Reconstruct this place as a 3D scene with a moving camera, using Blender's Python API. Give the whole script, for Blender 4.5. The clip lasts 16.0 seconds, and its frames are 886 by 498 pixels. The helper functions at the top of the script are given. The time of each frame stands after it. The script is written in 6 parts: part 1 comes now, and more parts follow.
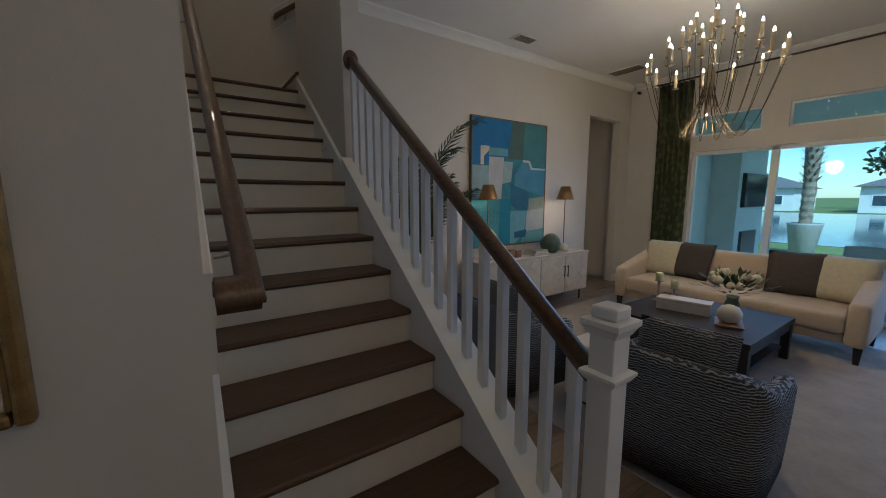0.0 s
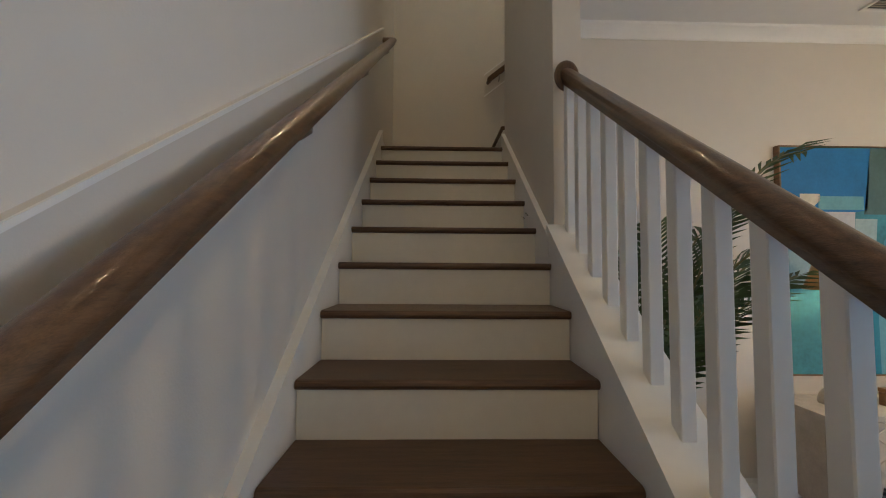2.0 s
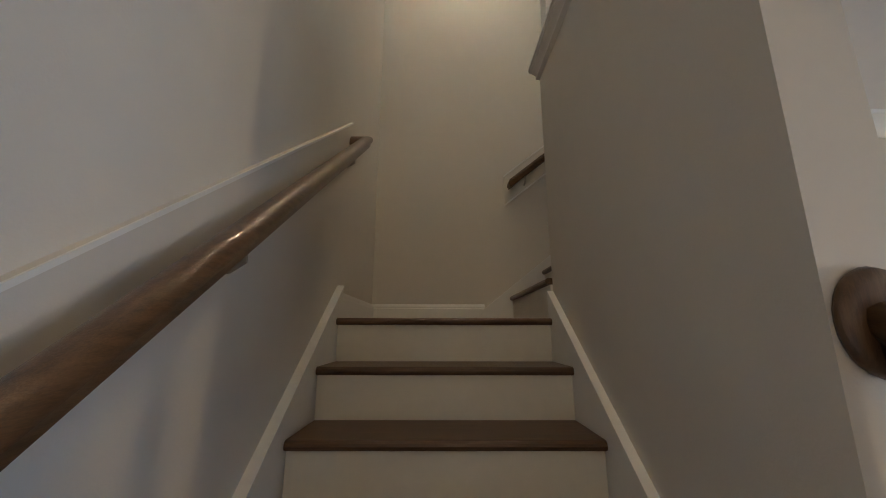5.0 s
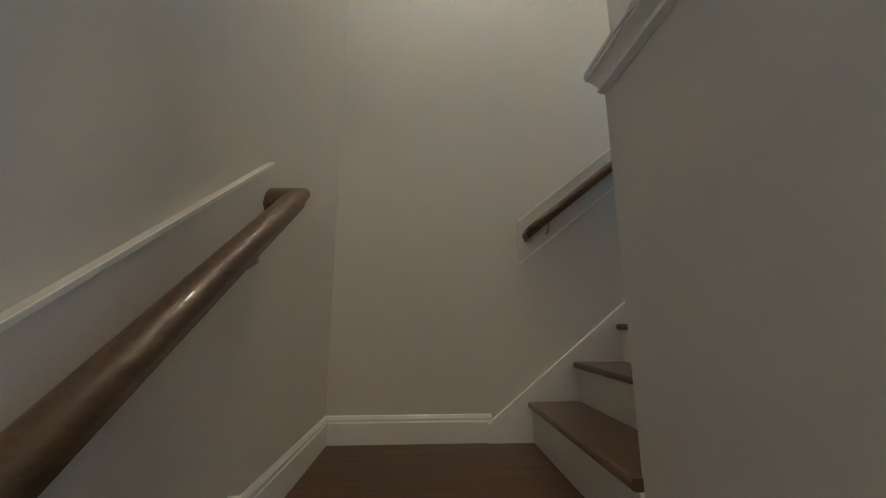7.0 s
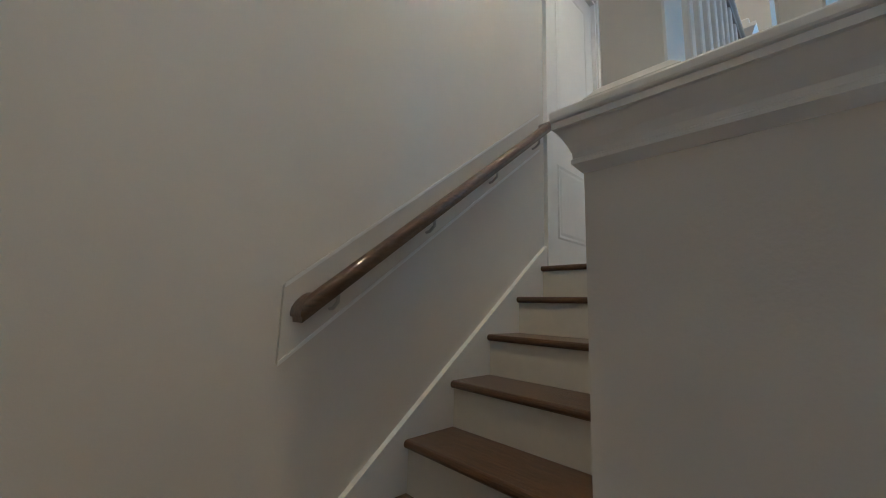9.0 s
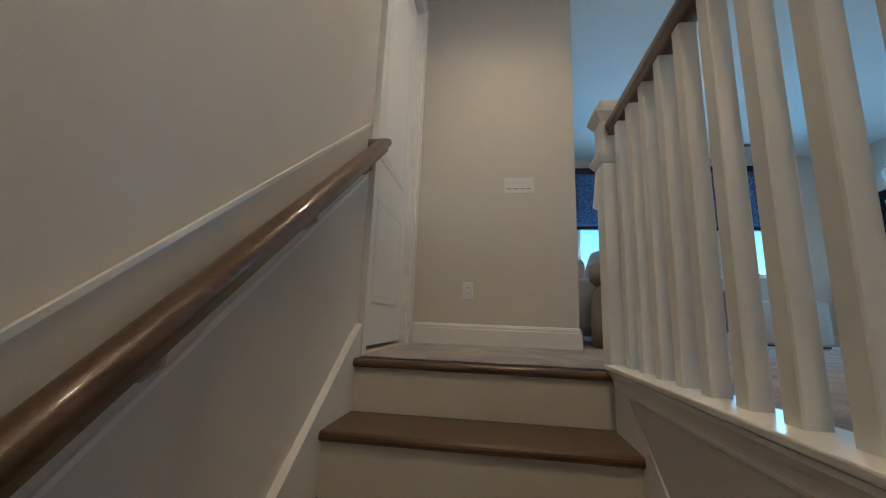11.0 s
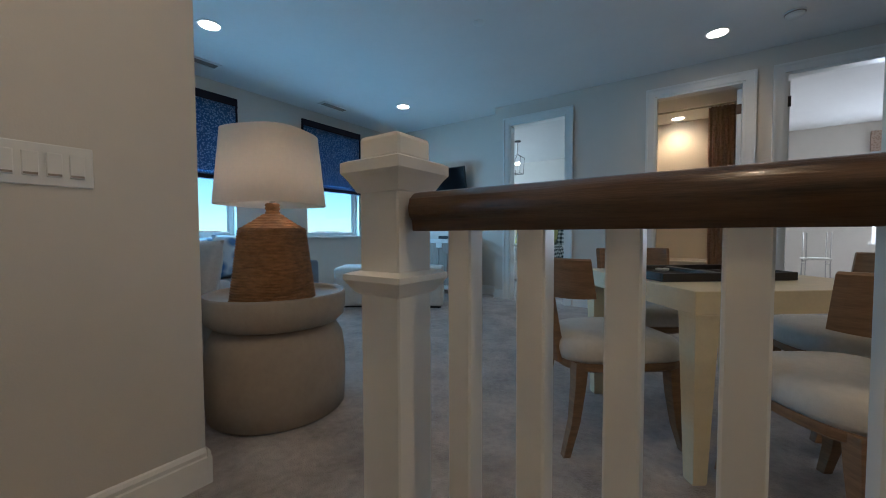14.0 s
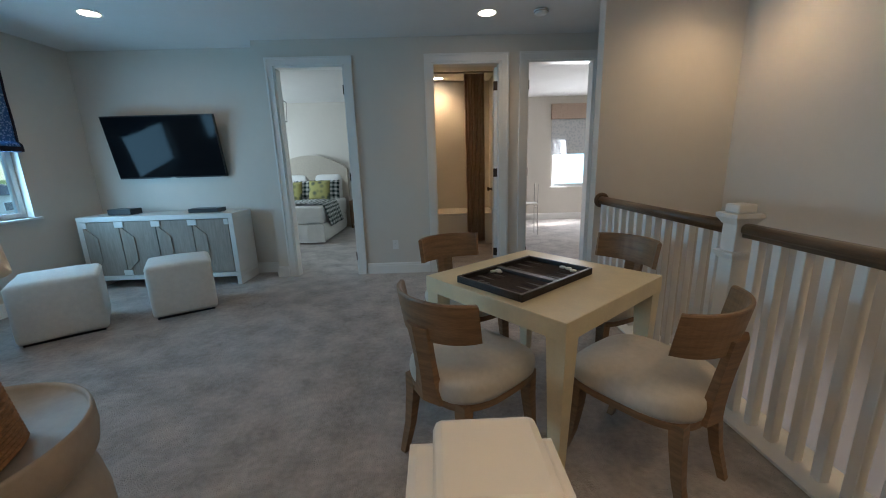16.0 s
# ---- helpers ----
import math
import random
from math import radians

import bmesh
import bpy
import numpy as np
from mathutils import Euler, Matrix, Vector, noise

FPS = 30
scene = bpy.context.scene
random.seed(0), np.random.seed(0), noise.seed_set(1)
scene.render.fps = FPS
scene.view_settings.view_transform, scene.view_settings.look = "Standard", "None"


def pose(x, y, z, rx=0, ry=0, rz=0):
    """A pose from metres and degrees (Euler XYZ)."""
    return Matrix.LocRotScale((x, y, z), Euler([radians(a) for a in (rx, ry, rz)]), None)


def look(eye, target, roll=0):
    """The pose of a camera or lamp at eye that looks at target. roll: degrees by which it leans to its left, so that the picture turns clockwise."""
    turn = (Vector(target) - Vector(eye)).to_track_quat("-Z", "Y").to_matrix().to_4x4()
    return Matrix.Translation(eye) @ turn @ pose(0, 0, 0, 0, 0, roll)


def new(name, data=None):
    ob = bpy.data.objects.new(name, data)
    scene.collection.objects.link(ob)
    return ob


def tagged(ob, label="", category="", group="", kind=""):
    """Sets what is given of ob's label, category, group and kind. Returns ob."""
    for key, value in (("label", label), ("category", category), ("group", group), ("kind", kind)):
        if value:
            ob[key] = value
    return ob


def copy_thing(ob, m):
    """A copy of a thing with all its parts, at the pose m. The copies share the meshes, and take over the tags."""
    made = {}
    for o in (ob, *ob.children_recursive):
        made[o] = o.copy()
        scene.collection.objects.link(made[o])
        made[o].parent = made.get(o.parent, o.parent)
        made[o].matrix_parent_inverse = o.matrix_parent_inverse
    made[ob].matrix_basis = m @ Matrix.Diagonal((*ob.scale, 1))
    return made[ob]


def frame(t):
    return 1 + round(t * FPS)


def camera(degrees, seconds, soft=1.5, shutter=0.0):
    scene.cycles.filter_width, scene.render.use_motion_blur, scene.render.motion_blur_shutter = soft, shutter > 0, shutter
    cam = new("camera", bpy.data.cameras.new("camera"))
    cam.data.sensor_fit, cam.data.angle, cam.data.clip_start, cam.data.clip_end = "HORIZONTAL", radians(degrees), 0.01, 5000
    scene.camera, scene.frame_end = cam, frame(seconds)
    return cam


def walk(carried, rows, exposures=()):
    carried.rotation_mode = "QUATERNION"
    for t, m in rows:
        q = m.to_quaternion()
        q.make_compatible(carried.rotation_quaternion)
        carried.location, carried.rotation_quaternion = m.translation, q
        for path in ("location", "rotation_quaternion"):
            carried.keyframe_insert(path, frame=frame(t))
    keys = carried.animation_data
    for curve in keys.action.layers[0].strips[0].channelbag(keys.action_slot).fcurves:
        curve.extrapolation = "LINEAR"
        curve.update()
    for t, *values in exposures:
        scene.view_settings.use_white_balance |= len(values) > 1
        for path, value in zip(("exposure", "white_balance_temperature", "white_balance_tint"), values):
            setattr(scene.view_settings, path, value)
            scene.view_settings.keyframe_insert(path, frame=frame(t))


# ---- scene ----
cam = camera(99.8, 16.0, soft=1.0)
PATH = [
    (0, (-0.059, -0.58, 1.621), (1.063, 1.053, 1.347), -0.1),
    (0.5, (0.076, -0.358, 1.614), (0.942, 1.426, 1.353), -0.1),
    (1, (0.264, -0.103, 1.623), (0.818, 1.809, 1.426), 0.2),
    (1.5, (0.379, 0.184, 1.655), (0.602, 2.171, 1.608), 0.8),
    (2, (0.448, 0.56, 1.723), (0.488, 2.557, 1.823), 0.4),
    (2.5, (0.471, 0.808, 1.871), (0.474, 2.799, 2.059), -0.0),
    (3, (0.49, 0.983, 2.053), (0.441, 2.966, 2.314), -0.1),
    (3.5, (0.444, 1.19, 2.22), (0.409, 3.157, 2.578), 0.1),
    (4, (0.472, 1.411, 2.345), (0.491, 3.361, 2.791), -0.3),
    (4.2, (0.492, 1.499, 2.405), (0.506, 3.444, 2.871), -0.1),
    (6.3, (0.452, 2.294, 3.072), (0.461, 4.261, 3.430), 0.2),
    (6.5, (0.470, 2.374, 3.137), (0.490, 4.340, 3.498), 0.1),
    (7, (0.456, 2.592, 3.301), (0.552, 4.550, 3.693), -0.1),
    (7.5, (0.448, 2.816, 3.478), (0.785, 4.755, 3.824), -0.2),
    (8, (0.43, 3.018, 3.591), (1.16, 4.85, 3.925), 0.6),
    (8.5, (0.432, 3.193, 3.688), (1.503, 4.851, 4.01), 1.1),
    (9, (0.506, 3.386, 3.807), (1.874, 4.812, 4.118), 1.9),
    (9.5, (0.577, 3.573, 3.962), (2.189, 4.71, 4.293), 3.4),
    (9.6, (0.587, 3.586, 3.986), (2.237, 4.664, 4.327), 2.8),
    (10, (0.648, 3.74, 4.087), (2.468, 4.491, 4.44), 3.3),
    (10.2, (0.713, 3.812, 4.115), (2.59, 4.407, 4.464), 2.8),
    (12.3, (1.613, 4.246, 4.588), (3.579, 4.047, 4.894), 1.1),
    (12.5, (1.688, 4.233, 4.659), (3.635, 3.852, 4.908), 0.2),
    (13, (1.837, 4.221, 4.771), (3.59, 3.261, 4.844), -1.2),
    (13.5, (1.956, 4.179, 4.899), (3.396, 2.792, 4.856), -1.3),
    (14, (2.103, 4.094, 4.985), (3.252, 2.459, 4.907), -0.2),
    (14.5, (2.238, 4.036, 5.095), (3.097, 2.233, 4.982), 0.8),
    (15, (2.381, 3.994, 5.224), (2.943, 2.083, 5.042), 0.1),
    (15.5, (2.523, 3.911, 5.322), (2.774, 1.949, 5.025), -1.1),
    (16, (2.608, 3.827, 5.38), (2.569, 1.877, 4.938), -1.7),
]
EXPOSURES = [
    (0, 0.12, 5400, 9), (0.5, 0.40, 5600, 9), (1.0, 0.80, 5900, 9), (1.5, 1.00, 6050, 9), (4.2, 1.06, 6200, 11), (6.3, 1.30, 5400, 6),
    (7.2, 1.38, 5250, 5), (8.5, 1.38, 5000, 8), (9.2, 1.34, 5100, 8), (10.2, 1.25, 5450, 10), (12.3, 0.78, 5750, 13), (13.5, 0.60, 5600, 14), (15, 0.55, 5700, 16), (16, 0.63, 6350, 17),
]
walk(cam, [(t, look(eye, target, roll)) for t, eye, target, roll in PATH], EXPOSURES)

# ---- light ----
world = bpy.data.worlds.new("world")
scene.world = world
world.use_nodes = True
wn = world.node_tree
sky = wn.nodes.new("ShaderNodeTexSky")
sky.sky_type, sky.sun_disc = "NISHITA", False
sky.sun_elevation, sky.sun_rotation = radians(48), radians(220)
wn.nodes["Background"].inputs[1].default_value = 0.15
sky.dust_density, sky.ozone_density, sky.air_density = 0.2, 4.0, 1.2
wn.links.new(sky.outputs[0], wn.nodes["Background"].inputs[0])


def lamp(name, kind, m, energy, colour, size=0.1, size_y=None, spread=None, blend=0.6):
    data = bpy.data.lights.new(name, kind)
    data.energy, data.color = energy if kind == "SUN" else energy * 0.5, colour
    if kind == "AREA":
        data.size = size
        if size_y:
            data.shape, data.size_y = "RECTANGLE", size_y
        if spread:
            data.spread = radians(spread)
    elif kind == "SUN":
        data.angle = size
    else:
        data.shadow_soft_size = size
        if kind == "SPOT":
            data.spot_size, data.spot_blend = radians(spread or 120), blend
    ob = new(name, data)
    ob.matrix_world = m
    return ob


WARM = (1.0, 0.70, 0.36)
DAY = (0.30, 0.70, 1.0)
DOORDAY = (0.42, 0.63, 1.0)
lamp("sun", "SUN", look((-10, -12, 17.3), (0, 0, 0)), 5.0, (1.0, 0.96, 0.9), radians(0.5))

# ---- materials ----


def make(name, colour, rough=0.6, metal=0.0, vary=0.08, scale=6.0, bump=0.0, bump_scale=60.0, stretch=(1, 1, 1), emit=None, power=0.0, sheen=0.0, coat=0.0, transmission=0.0, dark=None, each=0.0):
    m = bpy.data.materials.new(name)
    m.use_nodes = True
    n, l = m.node_tree.nodes, m.node_tree.links
    b = n["Principled BSDF"]
    b.inputs["Roughness"].default_value, b.inputs["Metallic"].default_value = rough, metal
    b.inputs["Sheen Weight"].default_value = sheen
    b.inputs["Specular IOR Level"].default_value = 0.5 if rough < 0.85 else 0.2
    b.inputs["Coat Weight"].default_value = coat
    b.inputs["Transmission Weight"].default_value = transmission
    co = n.new("ShaderNodeTexCoord")
    mp = n.new("ShaderNodeMapping")
    mp.inputs["Scale"].default_value = stretch
    l.new(co.outputs["Object"], mp.inputs[0])
    no = n.new("ShaderNodeTexNoise")
    no.inputs["Scale"].default_value, no.inputs["Detail"].default_value = scale, 5
    l.new(mp.outputs[0], no.inputs["Vector"])
    ramp = n.new("ShaderNodeMix")
    ramp.data_type = "RGBA"
    lo = dark or tuple(c * (1 - vary * 2) for c in colour)
    hi = tuple(min(1, c * (1 + vary)) for c in colour)
    ramp.inputs[6].default_value, ramp.inputs[7].default_value = (*lo, 1), (*hi, 1)
    fine = n.new("ShaderNodeTexNoise")
    fine.inputs["Scale"].default_value, fine.inputs["Detail"].default_value = scale * 7.3, 3
    l.new(mp.outputs[0], fine.inputs["Vector"])
    blend = n.new("ShaderNodeMix")
    blend.inputs[0].default_value = 0.35
    l.new(no.outputs[0], blend.inputs[2])
    l.new(fine.outputs[0], blend.inputs[3])
    spread = n.new("ShaderNodeMapRange")
    spread.inputs[1].default_value, spread.inputs[2].default_value = 0.28, 0.72
    l.new(blend.outputs[0], spread.inputs[0])
    l.new(spread.outputs[0], ramp.inputs[0])
    out = ramp.outputs[2]
    if each:
        info = n.new("ShaderNodeObjectInfo")
        hsv = n.new("ShaderNodeHueSaturation")
        rng = n.new("ShaderNodeMapRange")
        rng.inputs[3].default_value, rng.inputs[4].default_value = 1 - each, 1 + each
        l.new(info.outputs["Random"], rng.inputs[0])
        l.new(rng.outputs[0], hsv.inputs["Value"])
        l.new(out, hsv.inputs["Color"])
        out = hsv.outputs[0]
    l.new(out, b.inputs["Base Color"])
    if bump:
        n2 = n.new("ShaderNodeTexNoise")
        n2.inputs["Scale"].default_value, n2.inputs["Detail"].default_value = bump_scale, 4
        l.new(mp.outputs[0], n2.inputs["Vector"])
        bp = n.new("ShaderNodeBump")
        bp.inputs["Strength"].default_value, bp.inputs["Distance"].default_value = bump, 0.01
        l.new(n2.outputs[0], bp.inputs["Height"])
        l.new(bp.outputs[0], b.inputs["Normal"])
    if emit:
        b.inputs["Emission Color"].default_value, b.inputs["Emission Strength"].default_value = (*emit, 1), power
    return m


PAINT = make("wall_paint", (0.66, 0.62, 0.56), 0.55, vary=0.02, scale=1.5, bump=0.06, bump_scale=180)
CEIL = make("ceiling_paint", (0.76, 0.75, 0.73), 0.85, vary=0.02, scale=2, bump=0.1, bump_scale=140)
TRIM = make("trim_paint", (0.80, 0.79, 0.76), 0.32, vary=0.02, scale=4, bump=0.02, bump_scale=40)
RISER = make("riser_paint", (0.72, 0.69, 0.61), 0.4, vary=0.04, scale=3)
WOOD = make("stained_oak", (0.098, 0.050, 0.024), 0.42, vary=0.32, scale=5, bump=0.12, bump_scale=40, stretch=(0.6, 11, 11), coat=0.05, each=0.12)
WOODY = make("stained_oak_rail", (0.125, 0.066, 0.031), 0.30, vary=0.36, scale=7, bump=0.12, bump_scale=40, stretch=(12, 0.8, 12), coat=0.3)
WOODX = make("stained_oak_long", (0.125, 0.066, 0.031), 0.30, vary=0.36, scale=7, bump=0.12, bump_scale=40, stretch=(0.8, 12, 12), coat=0.3)
CARPET = make("carpet", (0.47, 0.42, 0.385), 0.95, vary=0.27, scale=5.0, bump=1.0, bump_scale=160, sheen=0.3)
LIVFLOOR = make("plank_floor", (0.26, 0.19, 0.13), 0.35, vary=0.25, scale=3, bump=0.08, bump_scale=30, stretch=(1, 9, 1))
PLANKM = make("floor_board", (0.26, 0.19, 0.13), 0.38, vary=0.22, scale=4, bump=0.06, bump_scale=30, stretch=(1, 9, 1), each=0.15)
BLACK = make("black_plastic", (0.015, 0.015, 0.017), 0.35)
STEEL = make("brushed_nickel", (0.45, 0.43, 0.40), 0.35, metal=1.0)
BRONZE = make("dark_bronze", (0.07, 0.05, 0.04), 0.4, metal=0.8)

# ---- shaping ----


def slab(bm, x0, x1, y0, y1, z0, z1, bevel=0.0, seg=2):
    vs = [bm.verts.new((x, y, z)) for x in (x0, x1) for y in (y0, y1) for z in (z0, z1)]
    fs = [bm.faces.new([vs[i] for i in q]) for q in ((0, 1, 3, 2), (4, 6, 7, 5), (0, 4, 5, 1), (2, 3, 7, 6), (0, 2, 6, 4), (1, 5, 7, 3))]
    bmesh.ops.recalc_face_normals(bm, faces=fs)
    if bevel:
        es = list({e for f in fs for e in f.edges})
        bmesh.ops.bevel(bm, geom=es, offset=bevel, segments=seg, affect="EDGES", profile=0.5)
    return bm


def box(x0, x1, y0, y1, z0, z1, bevel=0.0, seg=2):
    return slab(bmesh.new(), x0, x1, y0, y1, z0, z1, bevel, seg)


def prism(points, a, b, axis):
    """Extrudes a closed outline from a to b; axis names the direction, the outline lies in the other two."""
    bm = bmesh.new()

    def at(p, v):
        return {"x": (v, p[0], p[1]), "y": (p[0], v, p[1]), "z": (p[0], p[1], v)}[axis]
    lo, hi = [bm.verts.new(at(p, a)) for p in points], [bm.verts.new(at(p, b)) for p in points]
    n = len(points)
    bm.faces.new(lo)
    bm.faces.new(hi[::-1])
    for i in range(n):
        bm.faces.new((lo[i], hi[i], hi[(i + 1) % n], lo[(i + 1) % n]))
    bmesh.ops.recalc_face_normals(bm, faces=bm.faces)
    return bm


def sweep(bm, outline, path, up=(0, 0, 1), cap=True):
    """Carries a closed outline (side, up) along a path of points."""
    rings, pts = [], [Vector(p) for p in path]
    for i, p in enumerate(pts):
        d = (pts[min(i + 1, len(pts) - 1)] - pts[max(i - 1, 0)]).normalized()
        side = d.cross(Vector(up))
        side = side.normalized() if side.length > 1e-4 else Vector((1, 0, 0))
        top = side.cross(d).normalized()
        rings.append([bm.verts.new(p + side * u + top * v) for u, v in outline])
    n = len(outline)
    for r, s in zip(rings, rings[1:]):
        for i in range(n):
            bm.faces.new((r[i], r[(i + 1) % n], s[(i + 1) % n], s[i]))
    if cap:
        bm.faces.new(rings[0][::-1])
        bm.faces.new(rings[-1])
    bmesh.ops.recalc_face_normals(bm, faces=bm.faces)
    return bm


def ring(r, n=10, flat=1.0):
    return [(r * math.cos(2 * math.pi * i / n), r * flat * math.sin(2 * math.pi * i / n)) for i in range(n)]


def tube(path, r, n=8):
    return sweep(bmesh.new(), ring(r, n), path)


def lathe(profile, n=24, centre=(0, 0), squash=1.0):
    """Turns a profile of (radius, height) about the upright axis."""
    bm, rings = bmesh.new(), []
    for r, z in profile:
        rings.append([bm.verts.new((centre[0] + r * math.cos(2 * math.pi * i / n), centre[1] + r * squash * math.sin(2 * math.pi * i / n), z)) for i in range(n)])
    for a, b in zip(rings, rings[1:]):
        for i in range(n):
            bm.faces.new((a[i], a[(i + 1) % n], b[(i + 1) % n], b[i]))
    bm.faces.new(rings[0][::-1])
    bm.faces.new(rings[-1])
    bmesh.ops.recalc_face_normals(bm, faces=bm.faces)
    return bm


def loft(rows):
    """Joins rings of equal length into one closed mesh."""
    bm = bmesh.new()
    rings = [[bm.verts.new(p) for p in r] for r in rows]
    k = len(rings[0])
    for r, q in zip(rings, rings[1:]):
        for i in range(k):
            bm.faces.new((r[i], r[(i + 1) % k], q[(i + 1) % k], q[i]))
    bm.faces.new(rings[0][::-1])
    bm.faces.new(rings[-1])
    bmesh.ops.recalc_face_normals(bm, faces=bm.faces)
    return bm


def part(name, bm, material, parent=None, label="", smooth=False):
    me = bpy.data.meshes.new(name)
    for f in bm.faces:
        f.smooth = smooth
    bm.to_mesh(me)
    bm.free()
    me.materials.append(material)
    ob = new(name, me)
    if parent:
        ob.parent = parent
    if label:
        tagged(ob, label)
    return ob


def clone(ob, parent, m, label=""):
    """A further piece on the same mesh."""
    o = new(ob.name.split(".")[0], ob.data)
    o.parent = parent
    o.matrix_basis = m
    if label:
        tagged(o, label)
    return o


def thing(name, label, category, m=None, group="", kind=""):
    e = new(name)
    e.empty_display_size = 0.1
    if m:
        e.matrix_basis = m
    return tagged(e, label, category, group, kind)


def built(name, bm, material, label, category, kind="structure", smooth=False):
    return tagged(part(name, bm, material, smooth=smooth), label, category, "", kind)


def wall_x(bm, x0, x1, y0, y1, z0, z1, holes=()):
    """A wall that runs along y, with through holes (y0, y1, z0, z1)."""
    run(bm, y0, y1, z0, z1, holes, lambda a, b, c, d: slab(bm, x0, x1, a, b, c, d))
    return bm


def wall_y(bm, y0, y1, x0, x1, z0, z1, holes=()):
    run(bm, x0, x1, z0, z1, holes, lambda a, b, c, d: slab(bm, a, b, y0, y1, c, d))
    return bm


def run(bm, a0, a1, z0, z1, holes, put):
    at = a0
    for h0, h1, g0, g1 in sorted(holes):
        if h0 > at:
            put(at, h0, z0, z1)
        if g0 > z0:
            put(h0, h1, z0, g0)
        if g1 < z1:
            put(h0, h1, g1, z1)
        at = h1
    if at < a1:
        put(at, a1, z0, z1)


# ---- measures of the place ----
RISE, RUN = 0.194, 0.2545
SLOPE = RISE / RUN
LAND, UP = 14 * RISE, 21 * RISE
CEIL0, CEIL1 = 3.66, 6.755
FARY, LEFTX, ARTY, WINX = 4.61, -0.035, 3.44, 7.0
RUN2, NOSE2 = 0.2477, 0.984
DOORY, TVY, LWINX, BACKY, SWX = -0.68, -0.92, 6.74, 3.50, 3.59

# ---- structure: downstairs ----
ground_floor = built("floor", box(-2.6, 7.0, -4.2, 5.9, -0.15, -0.012), LIVFLOOR, "brown plank floor of the living room", "floor")
built("wall_stair_side", wall_x(wall_x(bmesh.new(), LEFTX - 0.14, LEFTX, 0.51, FARY, 0.0, CEIL1), LEFTX - 0.14, LEFTX, 0.34, 0.51, CEIL0, CEIL1), PAINT, "tall greige painted wall beside the stairs", "wall")
built("wall_entry", wall_y(bmesh.new(), 0.51, 0.65, -2.6, LEFTX - 0.14, 0.0, CEIL0), PAINT, "greige painted wall of the entry hall", "wall")
built("wall_hall", wall_x(bmesh.new(), -2.74, -2.6, -4.2, 0.65, 0.0, CEIL0), PAINT, "greige painted hall wall", "wall")
built("wall_south", wall_y(bmesh.new(), -4.34, -4.2, -2.74, 7.14, 0.0, CEIL0), PAINT, "greige painted wall", "wall")
built("wall_far", wall_y(bmesh.new(), FARY, FARY + 0.14, LEFTX - 0.14, SWX + 0.14, 0.0, CEIL1, [(2.65, 3.43, UP, UP + 2.42)]), PAINT, "greige painted wall behind the upper stairs", "wall")
built("wall_art", wall_y(bmesh.new(), ARTY, ARTY + 0.14, 1.16, 7.0, 0.0, CEIL0, [(5.75, 6.67, 0.0, 3.0)]), PAINT, "greige painted living room wall with a hall opening", "wall")
built("wall_passage", wall_x(wall_x(wall_y(bmesh.new(), 4.75, 4.89, 5.4, 7.0, 0.0, CEIL0, [(5.95, 6.75, 0.0, 2.44)]), 5.45, 5.59, ARTY + 0.14, 4.75, 0.0, CEIL0), 6.86, 7.0, ARTY + 0.14, 4.75, 0.0, CEIL0), PAINT, "greige painted passage walls", "wall")
TRANSOM = [(1.44, 2.36), (-0.40, 1.14), (-2.20, -0.70)]
wb = wall_x(bmesh.new(), WINX, WINX + 0.16, -4.2, ARTY, 0.0, 2.46, [(-3.3, 2.34, 0.0, 2.36)])
wall_x(wb, WINX, WINX + 0.16, -4.2, ARTY, 2.46, CEIL0, [(*t, 2.60, 2.94) for t in TRANSOM])
built("wall_window", wb, PAINT, "greige painted wall with sliding doors and transoms", "wall")
built("ceiling_living", slab(box(1.16, 7.0, -4.2, 3.58, CEIL0, CEIL0 + 0.12), 5.4, 7.0, 3.58, 5.0, CEIL0, CEIL0 + 0.12), CEIL, "white living room ceiling", "ceiling")
built("ceiling_entry", box(-2.6, 1.16, -4.2, 0.34, CEIL0, CEIL0 + 0.12), CEIL, "white entry ceiling", "ceiling")
built("wall_between", wall_x(bmesh.new(), 1.02, 1.16, 2.344, 3.625, 0.0, UP - 0.02), PAINT, "greige painted wall end beside the stairs", "wall")
built("wall_under_flight", wall_y(bmesh.new(), 3.46 + 0.12, 3.625, 1.16, 2.52, CEIL0 - 0.5, UP - 0.02), PAINT, "greige painted stairwell wall", "wall")
built("floor_edge", box(1.02, 1.16, 0.34, 2.344, CEIL0, UP - 0.02), PAINT, "greige painted edge of the upper floor", "wall")

# ---- structure: upstairs ----
fl = bmesh.new()
slab(fl, 1.16, 6.74, -0.68, 3.60, UP - 0.29, UP)
slab(fl, -1.5, 1.16, -0.68, 0.34, UP - 0.29, UP)
slab(fl, 2.50, 6.74, 3.60, FARY, UP - 0.29, UP)
slab(fl, -1.5, 7.6, -5.4, -0.68, UP - 0.29, UP)
slab(fl, 4.5, 6.74, -1.2, -0.68, UP - 0.29, UP + 0.001)
built("floor_upper", fl, CARPET, "greige cut pile carpet of the loft", "carpet")
built("ceiling_upper", box(-1.6, 7.6, -5.5, 4.75, CEIL1, CEIL1 + 0.12), CEIL, "white ceiling of the loft", "ceiling")
built("wall_stair_end", wall_y(bmesh.new(), 0.34, 0.46, LEFTX, 1.15, CEIL0, CEIL1), PAINT, "greige painted wall at the stairwell end", "wall")
D1, D2, D3 = (3.56, 4.33), (1.81, 2.58), (0.75, 1.51)
DTOP = UP + 2.41
